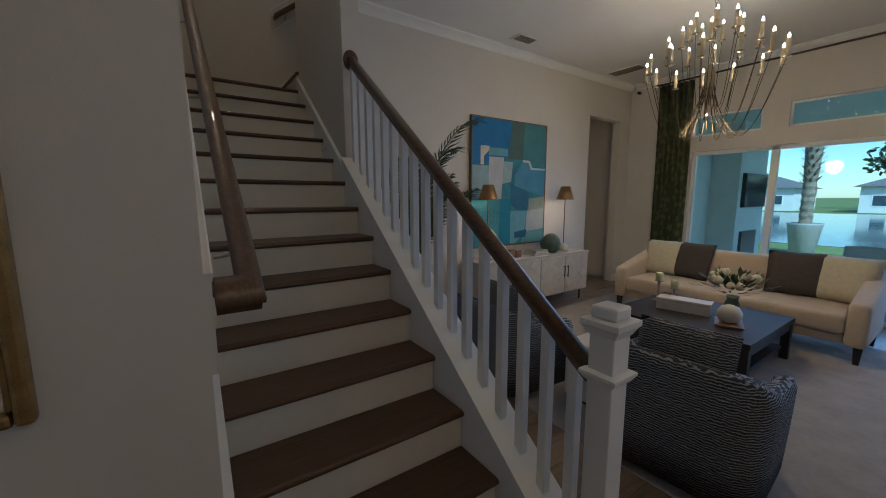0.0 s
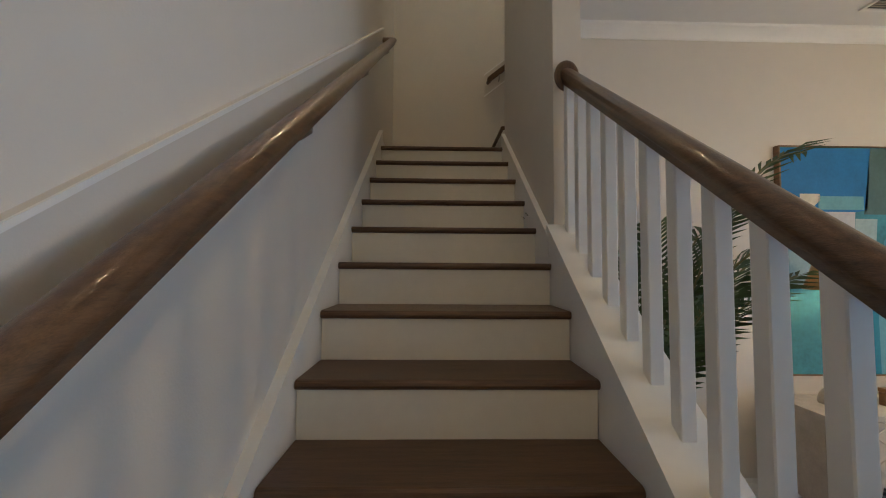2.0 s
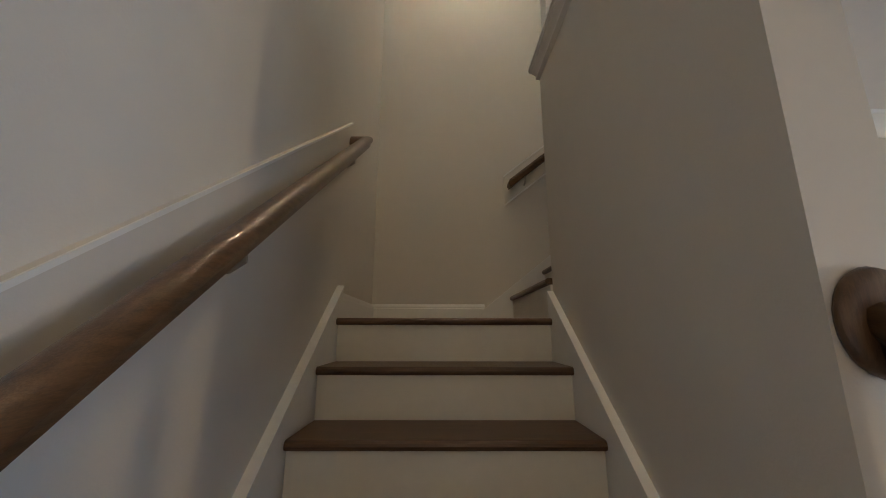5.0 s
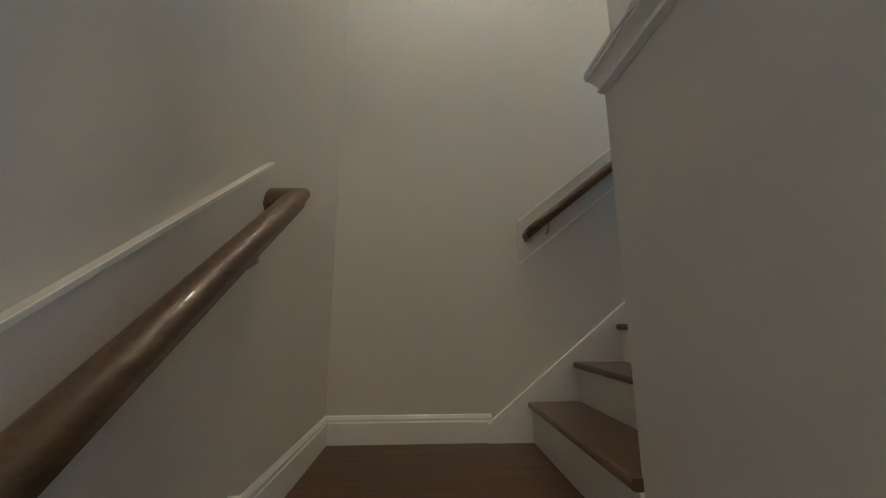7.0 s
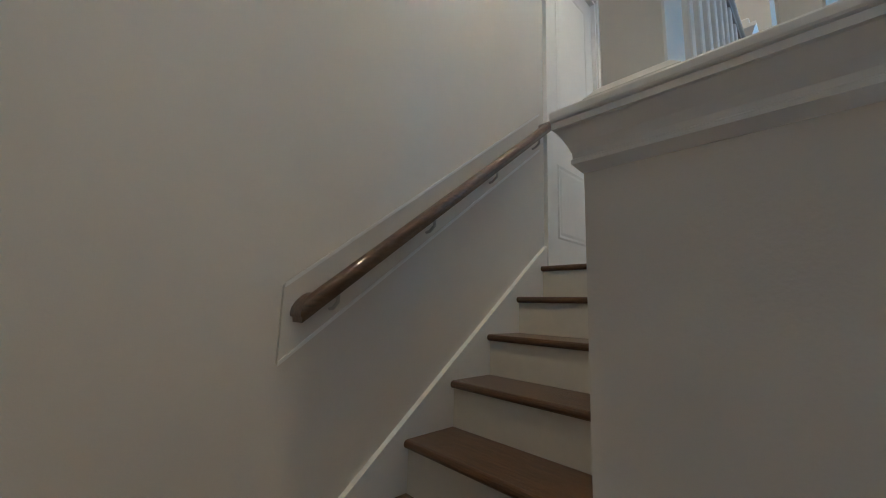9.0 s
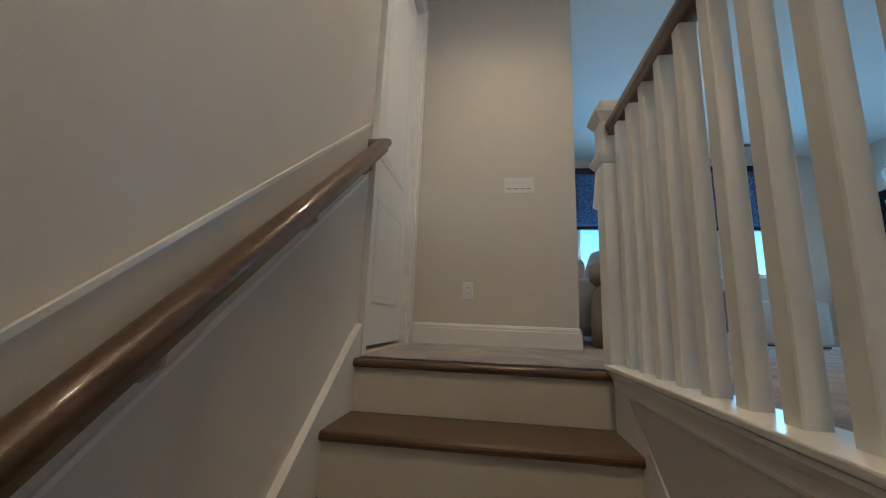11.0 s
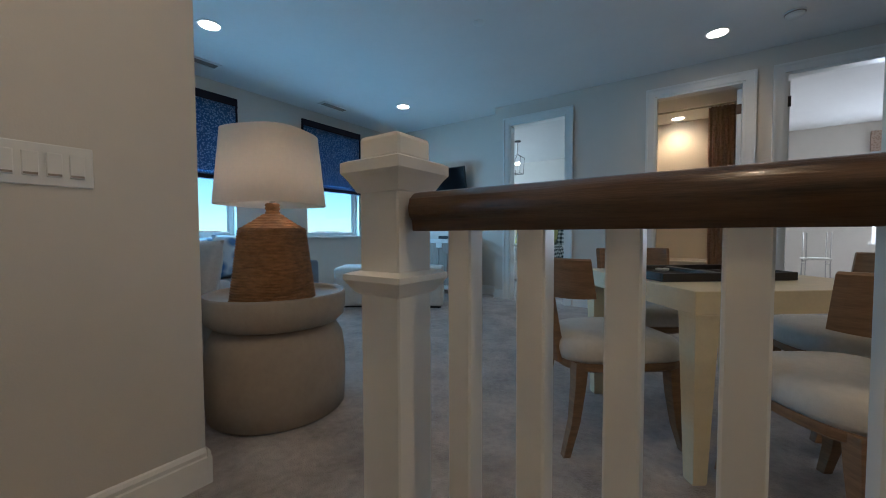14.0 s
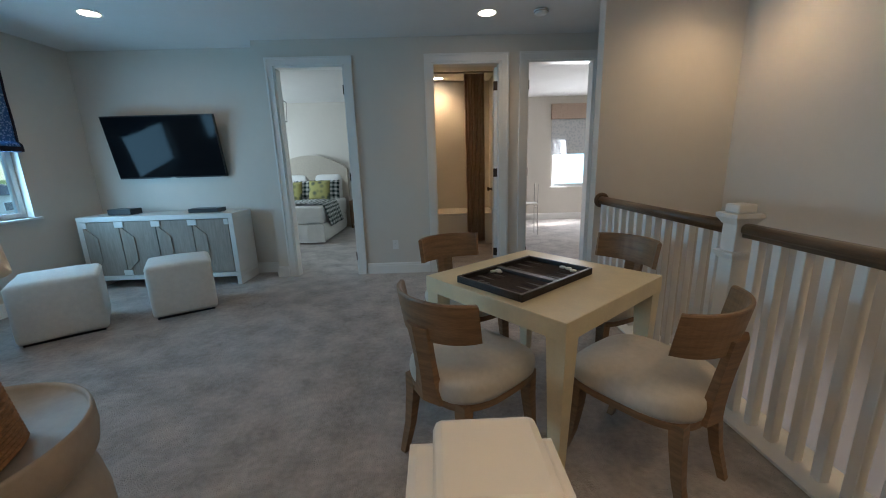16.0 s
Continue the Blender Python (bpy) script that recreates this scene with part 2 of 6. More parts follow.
built("wall_doors", wall_y(bmesh.new(), DOORY - 0.12, DOORY, -0.1, 4.55, UP, CEIL1, [(*d, UP, DTOP) for d in (D1, D2, D3)]), PAINT, "greige painted wall with three doorways", "wall")
built("wall_tv", wall_x(wall_y(bmesh.new(), TVY - 0.12, TVY, 4.55, 6.86, UP, CEIL1), 4.43, 4.55, TVY, DOORY - 0.12, UP, CEIL1), PAINT, "greige painted wall behind the television", "wall")
W2, W1 = (-0.12, 0.85), (1.83, 2.80)
WZ = (4.97, 6.50)
built("wall_loft_windows", wall_x(bmesh.new(), LWINX, LWINX + 0.15, -1.1, BACKY + 0.12, UP, CEIL1, [(*W2, *WZ), (*W1, *WZ)]), PAINT, "greige painted loft wall with two windows", "wall")
built("wall_loft_back", wall_y(bmesh.new(), BACKY, BACKY + 0.12, SWX, LWINX, UP, CEIL1), PAINT, "greige painted loft wall", "wall")
built("wall_switches", wall_x(bmesh.new(), SWX, SWX + 0.12, BACKY + 0.12, FARY, UP, CEIL1), PAINT, "greige painted wall with light switches", "wall")

# ---- stairs ----


def nose(y):
    return SLOPE * y


def nose2(x):
    return LAND + RISE + (x - NOSE2) * RISE / RUN2


stairs = thing("staircase", "staircase with dark stained oak treads and white risers", "stairs")
T1 = 0.032


def tread_mesh(width, depth, axis):
    """A tread with a rounded nose, its nose at 0, going back to depth."""
    arc = [(0.016 - 0.016 * math.sin(a), -T1 / 2 - T1 / 2 * math.cos(a)) for a in [math.pi * i / 6 for i in range(7)]]
    return prism(arc + [(depth, 0.0), (depth, -T1)], 0.0, width, axis)


tread = None
for k in range(1, 14):
    m = pose(0.0, k * RUN, k * RISE)
    if tread is None:
        tread = part("tread", tread_mesh(0.988, RUN + 0.022, "x"), WOOD, stairs)
        tread.matrix_basis = m
    else:
        clone(tread, stairs, m)
riser = None
for k in range(1, 15):
    m = pose(0.0, k * RUN + 0.024, (k - 1) * RISE)
    if riser is None:
        riser = part("riser", box(0, 0.988, 0, 0.016, 0.0, RISE - T1), RISER, stairs, "white painted riser")
        riser.matrix_basis = m
    else:
        clone(riser, stairs, m)
arc = [(14 * RUN + 0.016 - 0.016 * math.sin(a), LAND - T1 / 2 - T1 / 2 * math.cos(a)) for a in [math.pi * i / 6 for i in range(7)]]
part("landing", prism(arc + [(FARY, LAND), (FARY, LAND - T1)], -0.03, 1.05, "x"), WOOD, stairs, "dark oak landing boards")
part("landing_structure", box(-0.03, 1.2, 14 * RUN + 0.03, FARY, LAND - 0.3, LAND - T1 - 0.002), RISER, stairs)
tread2 = riser2 = None
for k in range(1, 8):
    m = pose(NOSE2 + (k - 1) * RUN2, 3.62, LAND + k * RISE)
    if tread2 is None:
        arc = [(0.016 - 0.016 * math.sin(a), -T1 / 2 - T1 / 2 * math.cos(a)) for a in [math.pi * i / 6 for i in range(7)]]
        tread2 = part("tread", prism(arc + [(RUN2 + 0.022, 0.0), (RUN2 + 0.022, -T1)], 0.0, 0.965, "y"), WOODY, stairs)
        tread2.matrix_basis = m
        riser2 = part("riser", box(0.024, 0.04, 0, 0.965, -RISE, -T1), RISER, stairs, "white painted riser")
        riser2.matrix_basis = m
    elif k < 7:
        clone(tread2, stairs, m)
        clone(riser2, stairs, m)
    else:
        top = part("top_nosing", prism(arc + [(0.09, 0.0), (0.09, -T1)], 0.0, 0.965, "y"), WOODY, stairs, "dark oak nosing at the carpet's edge")
        top.matrix_basis = m
        clone(riser2, stairs, m)
# skirting boards along the flights
SK = 0.075
for x0, x1, nm in ((LEFTX, -0.004, "skirt_board"), (0.99, 1.02, "skirt_board")):
    y0 = 0.51 if x0 < 0 else 2.344
    yt = 3.66 if x0 < 0 else 3.62
    pts = [(y0, nose(y0) - 0.25), (y0, nose(y0) + SK), (yt, nose(yt) + SK), (yt, nose(yt) - 0.25)]
    part(nm, prism(pts, x0, x1, "x"), TRIM, stairs)
    cap = [(y0, nose(y0) + SK), (y0, nose(y0) + SK + 0.012), (yt, nose(yt) + SK + 0.012), (yt, nose(yt) + SK)]
    part("skirt_moulding", prism(cap, x0 - 0.0, x1 + 0.004 if x0 < 0 else x1, "x"), TRIM, stairs)
for y0, y1 in ((4.583, FARY), (3.626, 3.632)):
    xs, xe = 0.78, 2.545
    pts = [(xs, LAND), (xs, nose2(xs) + SK - 0.02), (xe - 0.11, nose2(xe - 0.11) + SK), (xe, UP + 0.13), (xe, UP - 0.2), (1.3, LAND)]
    if y0 < 4:
        pts = [(1.17, LAND), (1.17, nose2(1.17) + SK), (2.35, UP - 0.05), (2.47, UP - 0.06), (2.47, UP - 0.3)]
    part("skirt_board", prism(pts, y0, y1, "y"), TRIM, stairs)

# ---- closed stringer and lower balustrade ----
LOAF = [(-0.022, -0.034), (-0.024, -0.016), (-0.032, -0.008), (-0.034, 0.006), (-0.030, 0.020), (-0.018, 0.030), (0.0, 0.034), (0.018, 0.030), (0.030, 0.020), (0.034, 0.006), (0.032, -0.008), (0.024, -0.016), (0.022, -0.034)]
bal = thing("stair_balustrade", "white stair balustrade with a dark oak handrail", "balustrade")
part("stringer", prism([(0.165, 0.0), (0.165, nose(0.165) + 0.115), (2.343, nose(2.343) + 0.115), (2.343, 0.0)], 0.992, 1.15, "x"), TRIM, bal)
part("stringer_cap", prism([(0.165, nose(0.165) + 0.116), (0.165, nose(0.165) + 0.15), (2.342, nose(2.342) + 0.15), (2.342, nose(2.342) + 0.116)], 0.982, 1.165, "x"), TRIM, bal)
part("cove_moulding", prism([(0.165, nose(0.165) + 0.09), (0.165, nose(0.165) + 0.115), (2.342, nose(2.342) + 0.115), (2.342, nose(2.342) + 0.09)], 0.986, 1.16, "x"), TRIM, bal)
RX = 1.085
RAILUP = 0.925
part("handrail", sweep(bmesh.new(), LOAF, [(RX, 0.142, nose(0.142) + RAILUP - 0.034), (RX, 2.335, nose(2.335) + RAILUP - 0.034)]), WOODY, bal, "dark oak handrail", smooth=True)
rosette = part("rosette", lathe([(0.066, 0.0), (0.068, 0.006), (0.064, 0.016), (0.05, 0.02)], 28), WOODY, bal, "oval dark oak rosette", smooth=True)
rosette.matrix_basis = pose(RX, 2.3438, nose(2.335) + RAILUP - 0.036, 90) @ Matrix.Diagonal((0.9, 1.15, 1, 1))


def baluster_mesh(h, slope=0.0, w=0.042):
    bm = bmesh.new()
    d = slope * w / 2
    vs = [bm.verts.new((x * w / 2, y * w / 2, (h if t else 0.0) + y * d)) for t in (0, 1) for x, y in ((-1, -1), (1, -1), (1, 1), (-1, 1))]
    for q in ((0, 3, 2, 1), (4, 5, 6, 7), (0, 1, 5, 4), (1, 2, 6, 5), (2, 3, 7, 6), (3, 0, 4, 7)):
        bm.faces.new([vs[i] for i in q])
    up = [e for e in bm.edges if abs(e.verts[0].co.z - e.verts[1].co.z) > h / 2]
    bmesh.ops.bevel(bm, geom=up, offset=0.003, segments=1, affect="EDGES")
    return bm


baluster = None
for i in range(18):
    y = 2.30 - i * 0.130
    if y < 0.20:
        break
    m = pose(RX, y, nose(y) + 0.148)
    if baluster is None:
        baluster = part("baluster", baluster_mesh(RAILUP - 0.148 - 0.06, SLOPE), TRIM, bal)
        baluster.matrix_basis = m
    else:
        clone(baluster, bal, m)


def newel_parts(parent, x, y, z0, z1, w=0.092, drop=0.240):
    """A square newel post with a plinth block, a collar and a stepped cap."""
    h = w / 2
    shaft = part("newel_post", box(x - h, x + h, y - h, y + h, z0, z1 - 0.07, 0.003, 1), TRIM, parent)
    bm = bmesh.new()
    sweep_sq(bm, x, y, [(h + 0.003, z1 - 0.100), (h + 0.014, z1 - 0.080), (h + 0.017, z1 - 0.075), (h + 0.024, z1 - 0.066), (h + 0.024, z1 - 0.048), (h + 0.016, z1 - 0.044)])
    part("newel_cap", bm, TRIM, shaft)
    part("cap_block", box(x - h, x + h, y - h, y + h, z1 - 0.044, z1, 0.008, 2), TRIM, shaft)
    bm = bmesh.new()
    zc = z1 - drop
    sweep_sq(bm, x, y, [(h, zc - 0.028), (h + 0.008, zc - 0.022), (h + 0.018, zc - 0.006), (h + 0.022, zc), (h + 0.022, zc + 0.010), (h + 0.01, zc + 0.014), (h, zc + 0.016)])
    part("newel_collar", bm, TRIM, shaft)
    return shaft


def sweep_sq(bm, x, y, prof):
    rings = [[bm.verts.new((x + sx * r, y + sy * r, z)) for sx, sy in ((-1, -1), (1, -1), (1, 1), (-1, 1))] for r, z in prof]
    for a, b in zip(rings, rings[1:]):
        for i in range(4):
            bm.faces.new((a[i], a[(i + 1) % 4], b[(i + 1) % 4], b[i]))
    bm.faces.new(rings[0][::-1])
    bm.faces.new(rings[-1])
    bmesh.ops.recalc_face_normals(bm, faces=bm.faces)


newel_parts(bal, RX, 0.095, 0.0, 1.266)

# ---- guard rail of the loft ----
guard = thing("loft_guard_rail", "white loft guard rail with dark oak handrail", "balustrade")
GX, GY, NX = 1.09, 3.58, 2.57
GTOP = UP + 0.985
capz = UP + 0.022
part("floor_cap", box(0.966, 1.19, 0.46, 3.652, UP + 0.005, capz, 0.004), TRIM, guard)
part("floor_cap", box(1.192, 2.515, 3.525, 3.652, UP + 0.005, capz, 0.004), TRIM, guard)
FASCIA = [(0.06, 4.0785), (0.12, 4.072), (0.30, 4.062), (0.52, 4.049), (0.66, 4.038), (0.68, 4.030), (0.62, 4.027), (0.64, 4.021), (0.80, 4.016), (0.96, 4.011), (1.0, 4.0105), (1.0, 4.0685), (0.5, 4.0685), (0.06, 4.0685)]
part("fascia_moulding", loft([[(1.0195 - 0.052 * (1 - f), 0.46, z) for f, z in FASCIA], [(1.0195 - 0.052 * (1 - f), 3.6255 + 0.026 * (1 - f), z) for f, z in FASCIA], [(2.47, 3.6255 + 0.026 * (1 - f), z) for f, z in FASCIA]]), TRIM, guard)
for y in (2.02, GY):
    newel_parts(guard, GX, y - 0.02 * (y > 3), capz, UP + 1.075, drop=0.25)
    pb = bmesh.new()
    sweep_sq(pb, GX, y - 0.02 * (y > 3), [(0.066, capz), (0.066, capz + 0.036), (0.06, capz + 0.042), (0.052, capz + 0.052), (0.047, capz + 0.056)])
    part("newel_plinth", pb, TRIM, guard)
newel_parts(guard, NX, GY, UP, UP + 1.086, drop=0.256)
for a, b, mt in (((GX, 0.462, 0), (GX, 1.962, 0), WOODY), ((GX, 2.078, 0), (GX, GY - 0.058, 0), WOODY), ((GX + 0.058, GY, 0), (NX - 0.058, GY, 0), WOODX)):
    part("handrail", sweep(bmesh.new(), LOAF, [(*a[:2], GTOP - 0.034), (*b[:2], GTOP - 0.034)]), mt, guard, "dark oak handrail", smooth=True)
r2 = part("rosette", lathe([(0.066, 0.0), (0.068, 0.006), (0.064, 0.016), (0.05, 0.02)], 28), WOODY, guard, "round dark oak rosette", smooth=True)
r2.matrix_basis = pose(GX, 0.461, GTOP - 0.036, -90)
gb = None
spots = [(GX, 0.53 + i * 0.1145) for i in range(13)] + [(GX, 2.155 + i * 0.1115) for i in range(12)] + [(1.24 + i * 0.118, GY) for i in range(11)]
for x, y in spots:
    z = capz if x < 2.5 else UP
    m = pose(x, y, z)
    if gb is None:
        gb = part("baluster", baluster_mesh(GTOP - 0.06 - capz), TRIM, guard)
        gb.matrix_basis = m
    else:
        clone(gb, guard, m)

# ---- wall handrails ----


def wall_rail(a, b, n, mat, label):
    """A handrail with end returns and brackets before a white backing board; n points away from the wall."""
    t = thing("wall_handrail", label, "handrail")
    a, b, n = Vector(a), Vector(b), Vector(n)
    up = Vector((0, 0, 1))
    d = b - a
    flat = Vector((d.x, d.y, 0)).normalized()
    slope = d.z / Vector((d.x, d.y, 0)).length
    bm, rings = bmesh.new(), []
    for p, s in ((a, -1), (b, 1)):
        mitre = [p + n * u + flat * s * u + up * (s * slope * u + v) for u, v in LOAF]
        ends = [q - n * (0.085 + u) for q, (u, v) in zip(mitre, LOAF)]
        rings += [ends, mitre] if s < 0 else [mitre, ends]
    k = len(LOAF)
    for first, last in zip(rings, rings[1:]):
        r, q = [bm.verts.new(p) for p in first], [bm.verts.new(p) for p in last]
        for i in range(k):
            bm.faces.new((r[i], r[(i + 1) % k], q[(i + 1) % k], q[i]))
    bmesh.ops.recalc_face_normals(bm, faces=bm.faces)
    part("handrail", bm, mat, t, smooth=True)
    for f in (0.07, 0.36, 0.65, 0.93):
        p = a + (b - a) * f - up * 0.036
        w = p - n * 0.075 - up * 0.055
        part("bracket", tube([p, p - up * 0.03, p - up * 0.05 - n * 0.03, w + n * 0.004], 0.007), STEEL, t, "nickel rail bracket")
    return t


rail_a = (0.072, 0.545, 1.368)
rail_b = (0.060, 3.695, 3.672)
wall_rail(rail_a, rail_b, (1, 0, 0), WOODY, "dark oak handrail on the stair wall")
bt = [(0.512, 1.165), (0.512, 1.432), (3.705, 3.795), (3.705, 3.53)]
built("trim_rail_board", prism(bt, LEFTX, LEFTX + 0.016, "x"), PAINT, "white backing board behind the handrail", "trim")
bead = [(bt[1][0], bt[1][1] - 0.011), bt[1], bt[2], (bt[2][0], bt[2][1] - 0.011)]
built("trim_rail_bead", prism(bead, LEFTX + 0.0162, LEFTX + 0.021, "x"), TRIM, "white bead along the top of the rail board", "trim")
wall_rail((1.030, 4.543, nose2(1.030) + 0.852), (2.505, 4.543, nose2(2.505) + 0.864), (0, -1, 0), WOODX, "dark oak handrail beside the upper flight")
bt = [(0.972, nose2(0.972) + 0.718), (0.972, nose2(0.972) + 0.960), (2.475, nose2(2.475) + 0.972), (2.475, nose2(2.475) + 0.73)]
built("trim_rail_board_upper", prism(bt, FARY - 0.016, FARY, "y"), PAINT, "white backing board behind the upper handrail", "trim")
for e, nm in ((1, "trim_rail_bead_upper"), (0, "trim_rail_bead_lower")):
    u, v = (bt[1], bt[2]) if e else (bt[0], bt[3])
    bead = [(u[0], u[1] - 0.006), (u[0], u[1] + 0.008), (v[0], v[1] + 0.008), (v[0], v[1] - 0.006)]
    built(nm, prism(bead, FARY - 0.023, FARY - 0.0162, "y"), TRIM, "white bead along the edge of the rail board", "trim")

# ---- baseboards, crown, casings ----
BASE = [(0.0, 0.0), (0.016, 0.0), (0.016, 0.10), (0.012, 0.105), (0.012, 0.118), (0.006, 0.13), (0.0, 0.135)]


def base_y(name, x, sign, y0, y1, z):
    built(name, prism([(x + sign * u, z + v) for u, v in BASE], y0, y1, "y"), TRIM, "white painted baseboard", "baseboard")


def base_x(name, y, sign, x0, x1, z):
    built(name, prism([(y + sign * u, z + v) for u, v in BASE], x0, x1, "x"), TRIM, "white painted baseboard", "baseboard")


base_x("baseboard_landing", FARY, -1, LEFTX, 0.80, LAND)
base_y("baseboard_landing_side", LEFTX, 1, 3.66, FARY - 0.017, LAND)
base_y("baseboard_switches", SWX, -1, 3.5002, FARY - 0.02, UP)
base_x("baseboard_loft_back", BACKY, -1, SWX - 0.016, LWINX - 0.017, UP)
base_y("baseboard_loft_windows", LWINX, -1, TVY + 0.017, BACKY - 0.017, UP)
base_x("baseboard_tv", TVY, 1, 4.567, LWINX, UP)
base_y("baseboard_corner", 4.55, 1, TVY, DOORY + 0.016, UP)
for a, b in ((4.43, 4.55), (2.68, 3.46), (1.61, 1.71)):
    base_x("baseboard_doors", DOORY, 1, a, b, UP)
base_x("baseboard_art", ARTY, -1, 1.16, 5.75, 0.0)
base_x("baseboard_art_end", ARTY, -1, 6.67, WINX, 0.0)
base_y("baseboard_stub_end", 1.16, 1, 2.344, ARTY, 0.0)
CROWN = [(0.0, 0.015), (0.008, 0.015), (0.012, 0.03), (0.022, 0.05), (0.040, 0.070), (0.062, 0.086), (0.082, 0.094), (0.09, 0.11), (0.0, 0.11)]
built("trim_crown_art", prism([(ARTY - u, CEIL0 - 0.11 + v) for u, v in CROWN], 1.16, WINX, "x"), TRIM, "white crown moulding", "trim")
built("trim_crown_window", prism([(WINX - u, CEIL0 - 0.11 + v) for u, v in CROWN], -4.2, ARTY - 0.101, "y"), TRIM, "white crown moulding", "trim")
built("trim_crown_stub", prism([(1.16 + u, CEIL0 - 0.11 + v) for u, v in CROWN], -4.2, ARTY - 0.101, "y"), TRIM, "white crown moulding", "trim")


def casing(name, x0, x1, ztop, y, sign, z=UP, wall=0.12):
    """Flat casing with a raised outer edge round a doorway in a wall that runs along x, and its jamb."""
    bm = bmesh.new()
    w = 0.09
    ya, yb, yc = sorted((y, y + sign * 0.018)), sorted((y + sign * 0.018, y + sign * 0.028)), None
    slab(bm, x0 - w, x0 - 0.006, *ya, z, ztop + w)
    slab(bm, x1 + 0.006, x1 + w, *ya, z, ztop + w)
    slab(bm, x0 - 0.006, x1 + 0.006, *ya, ztop + 0.006, ztop + w)
    slab(bm, x0 - w, x0 - w + 0.022, *yb, z, ztop + w)
    slab(bm, x1 + w - 0.022, x1 + w, *yb, z, ztop + w)
    slab(bm, x0 - w + 0.022, x1 + w - 0.022, *yb, ztop + w - 0.022, ztop + w)
    jy = sorted((y + sign * 0.004, y - sign * (wall + 0.004)))
    slab(bm, x0 - 0.006, x0 + 0.016, *jy, z, ztop)
    slab(bm, x1 - 0.016, x1 + 0.006, *jy, z, ztop)
    slab(bm, x0 + 0.016, x1 - 0.016, *jy, ztop - 0.016, ztop + 0.006)
    return built(name, bm, TRIM, "white painted door casing", "trim")


for i, d in enumerate((D1, D2, D3)):
    casing("trim_door_%d" % (i + 1), d[0], d[1], DTOP, DOORY, 1)
casing("trim_door_4", 2.65, 3.43, UP + 2.42, FARY, -1, wall=0.14)


def panel_door(name, label, w, h, m, knob=True, hinge_side=0, hinges=True):
    """A white door leaf with two tall raised panels over two short ones, hinges and a lever."""
    t = thing(name, label, "door", m, kind="structure")
    part("leaf", box(0, w, -0.02, 0.02, 0.022, h, 0.003, 1), TRIM, t)
    s, mid = 0.12, h * 0.358
    for z0, z1 in ((0.22, mid - 0.10), (mid + 0.10, h - 0.14)):
        for sy in (-1, 1):
            bm = bmesh.new()
            rings = [[bm.verts.new((x, sy * yy, z)) for x, z in ((s + o, z0 + o), (w - s - o, z0 + o), (w - s - o, z1 - o), (s + o, z1 - o))] for o, yy in ((0.0, 0.0201), (0.012, 0.027), (0.03, 0.022), (0.05, 0.026))]
            for a, b in zip(rings, rings[1:]):
                for i in range(4):
                    bm.faces.new((a[i], a[(i + 1) % 4], b[(i + 1) % 4], b[i]))
            bm.faces.new(rings[-1])
            bmesh.ops.recalc_face_normals(bm, faces=bm.faces)
            part("panel", bm, TRIM, t)
    for z in (0.2, h / 2, h - 0.2) if hinges else ():
        part("hinge", box(w * hinge_side - 0.006, w * hinge_side + 0.004, -0.027, 0.027, z - 0.05, z + 0.05, 0.002, 1), BRONZE, t, "dark metal hinge")
    if knob:
        for sy in (-1, 1):
            part("knob", lathe([(0.028, 0), (0.03, 0.005), (0.012, 0.012), (0.012, 0.035), (0.026, 0.045), (0.03, 0.06), (0.02, 0.07)], 16), BRONZE, t, "dark metal door knob", smooth=True).matrix_basis = pose(w - 0.07 if not hinge_side else 0.07, sy * 0.02, 0.95, -90 * sy)
    return t


panel_door("door_4", "closed white panelled door at the stair top", 0.744, 2.395, pose(2.668, FARY + 0.05, UP), knob=False, hinges=False)
panel_door("door_2", "white panelled bathroom door standing open inwards", 0.73, 2.38, pose(D2[0] + 0.035, DOORY - 0.13, UP, 0, 0, -97))
panel_door("door_1", "white panelled bedroom door standing open inwards", 0.73, 2.38, pose(D1[0] + 0.03, DOORY - 0.13, UP, 0, 0, -93))
panel_door("door_3", "white panelled bedroom door standing open inwards", 0.73, 2.38, pose(D3[1] - 0.03, DOORY - 0.13, UP, 0, 0, -88))

# ---- rooms behind the doorways ----
# added unseen slab: blocks outside light so the door gap stays dark
built("wall_closet", box(2.5, 3.6, FARY + 0.142, FARY + 0.2, UP - 0.1, UP + 2.6), PAINT, "added backing that keeps daylight out behind the stair-top door", "wall")
rb = bmesh.new()
wall_x(rb, 2.86, 2.98, -4.75, DOORY - 0.12, UP, CEIL1)
wall_y(rb, -4.87, -4.75, 2.86, 7.6, UP, CEIL1)
wall_x(rb, 7.5, 7.62, -4.75, TVY - 0.12, UP, CEIL1)
built("wall_bedroom", rb, PAINT, "pale bedroom walls", "wall")
rb = bmesh.new()
wall_y(rb, -3.12, -3.0, 1.60, 2.86, UP, CEIL1)
wall_x(rb, 1.52, 1.60, -4.75, DOORY - 0.12, UP, CEIL1)
built("wall_bath", rb, PAINT, "beige bathroom walls", "wall")
W3 = (-1.0, -0.08, UP + 0.74, UP + 2.42)
rb = bmesh.new()
wall_y(rb, -4.87, -4.75, -1.6, 1.52, UP, CEIL1, [W3])
wall_x(rb, -1.6, -1.5, -4.75, 0.34, UP, CEIL1)
wall_y(rb, DOORY - 0.12, DOORY, -1.5, -0.1, UP, CEIL1)
wall_y(rb, 0.34, 0.46, -1.6, LEFTX - 0.14, UP, CEIL1)
built("wall_bedroom_far", rb, PAINT, "pale far bedroom walls", "wall")
base_x("baseboard_bedroom_far", -4.75, 1, -1.5, 1.52, UP)
base_x("baseboard_bedroom", -4.75, 1, 2.98, 7.5, UP)

# ---- lamps of the place and added fills ----


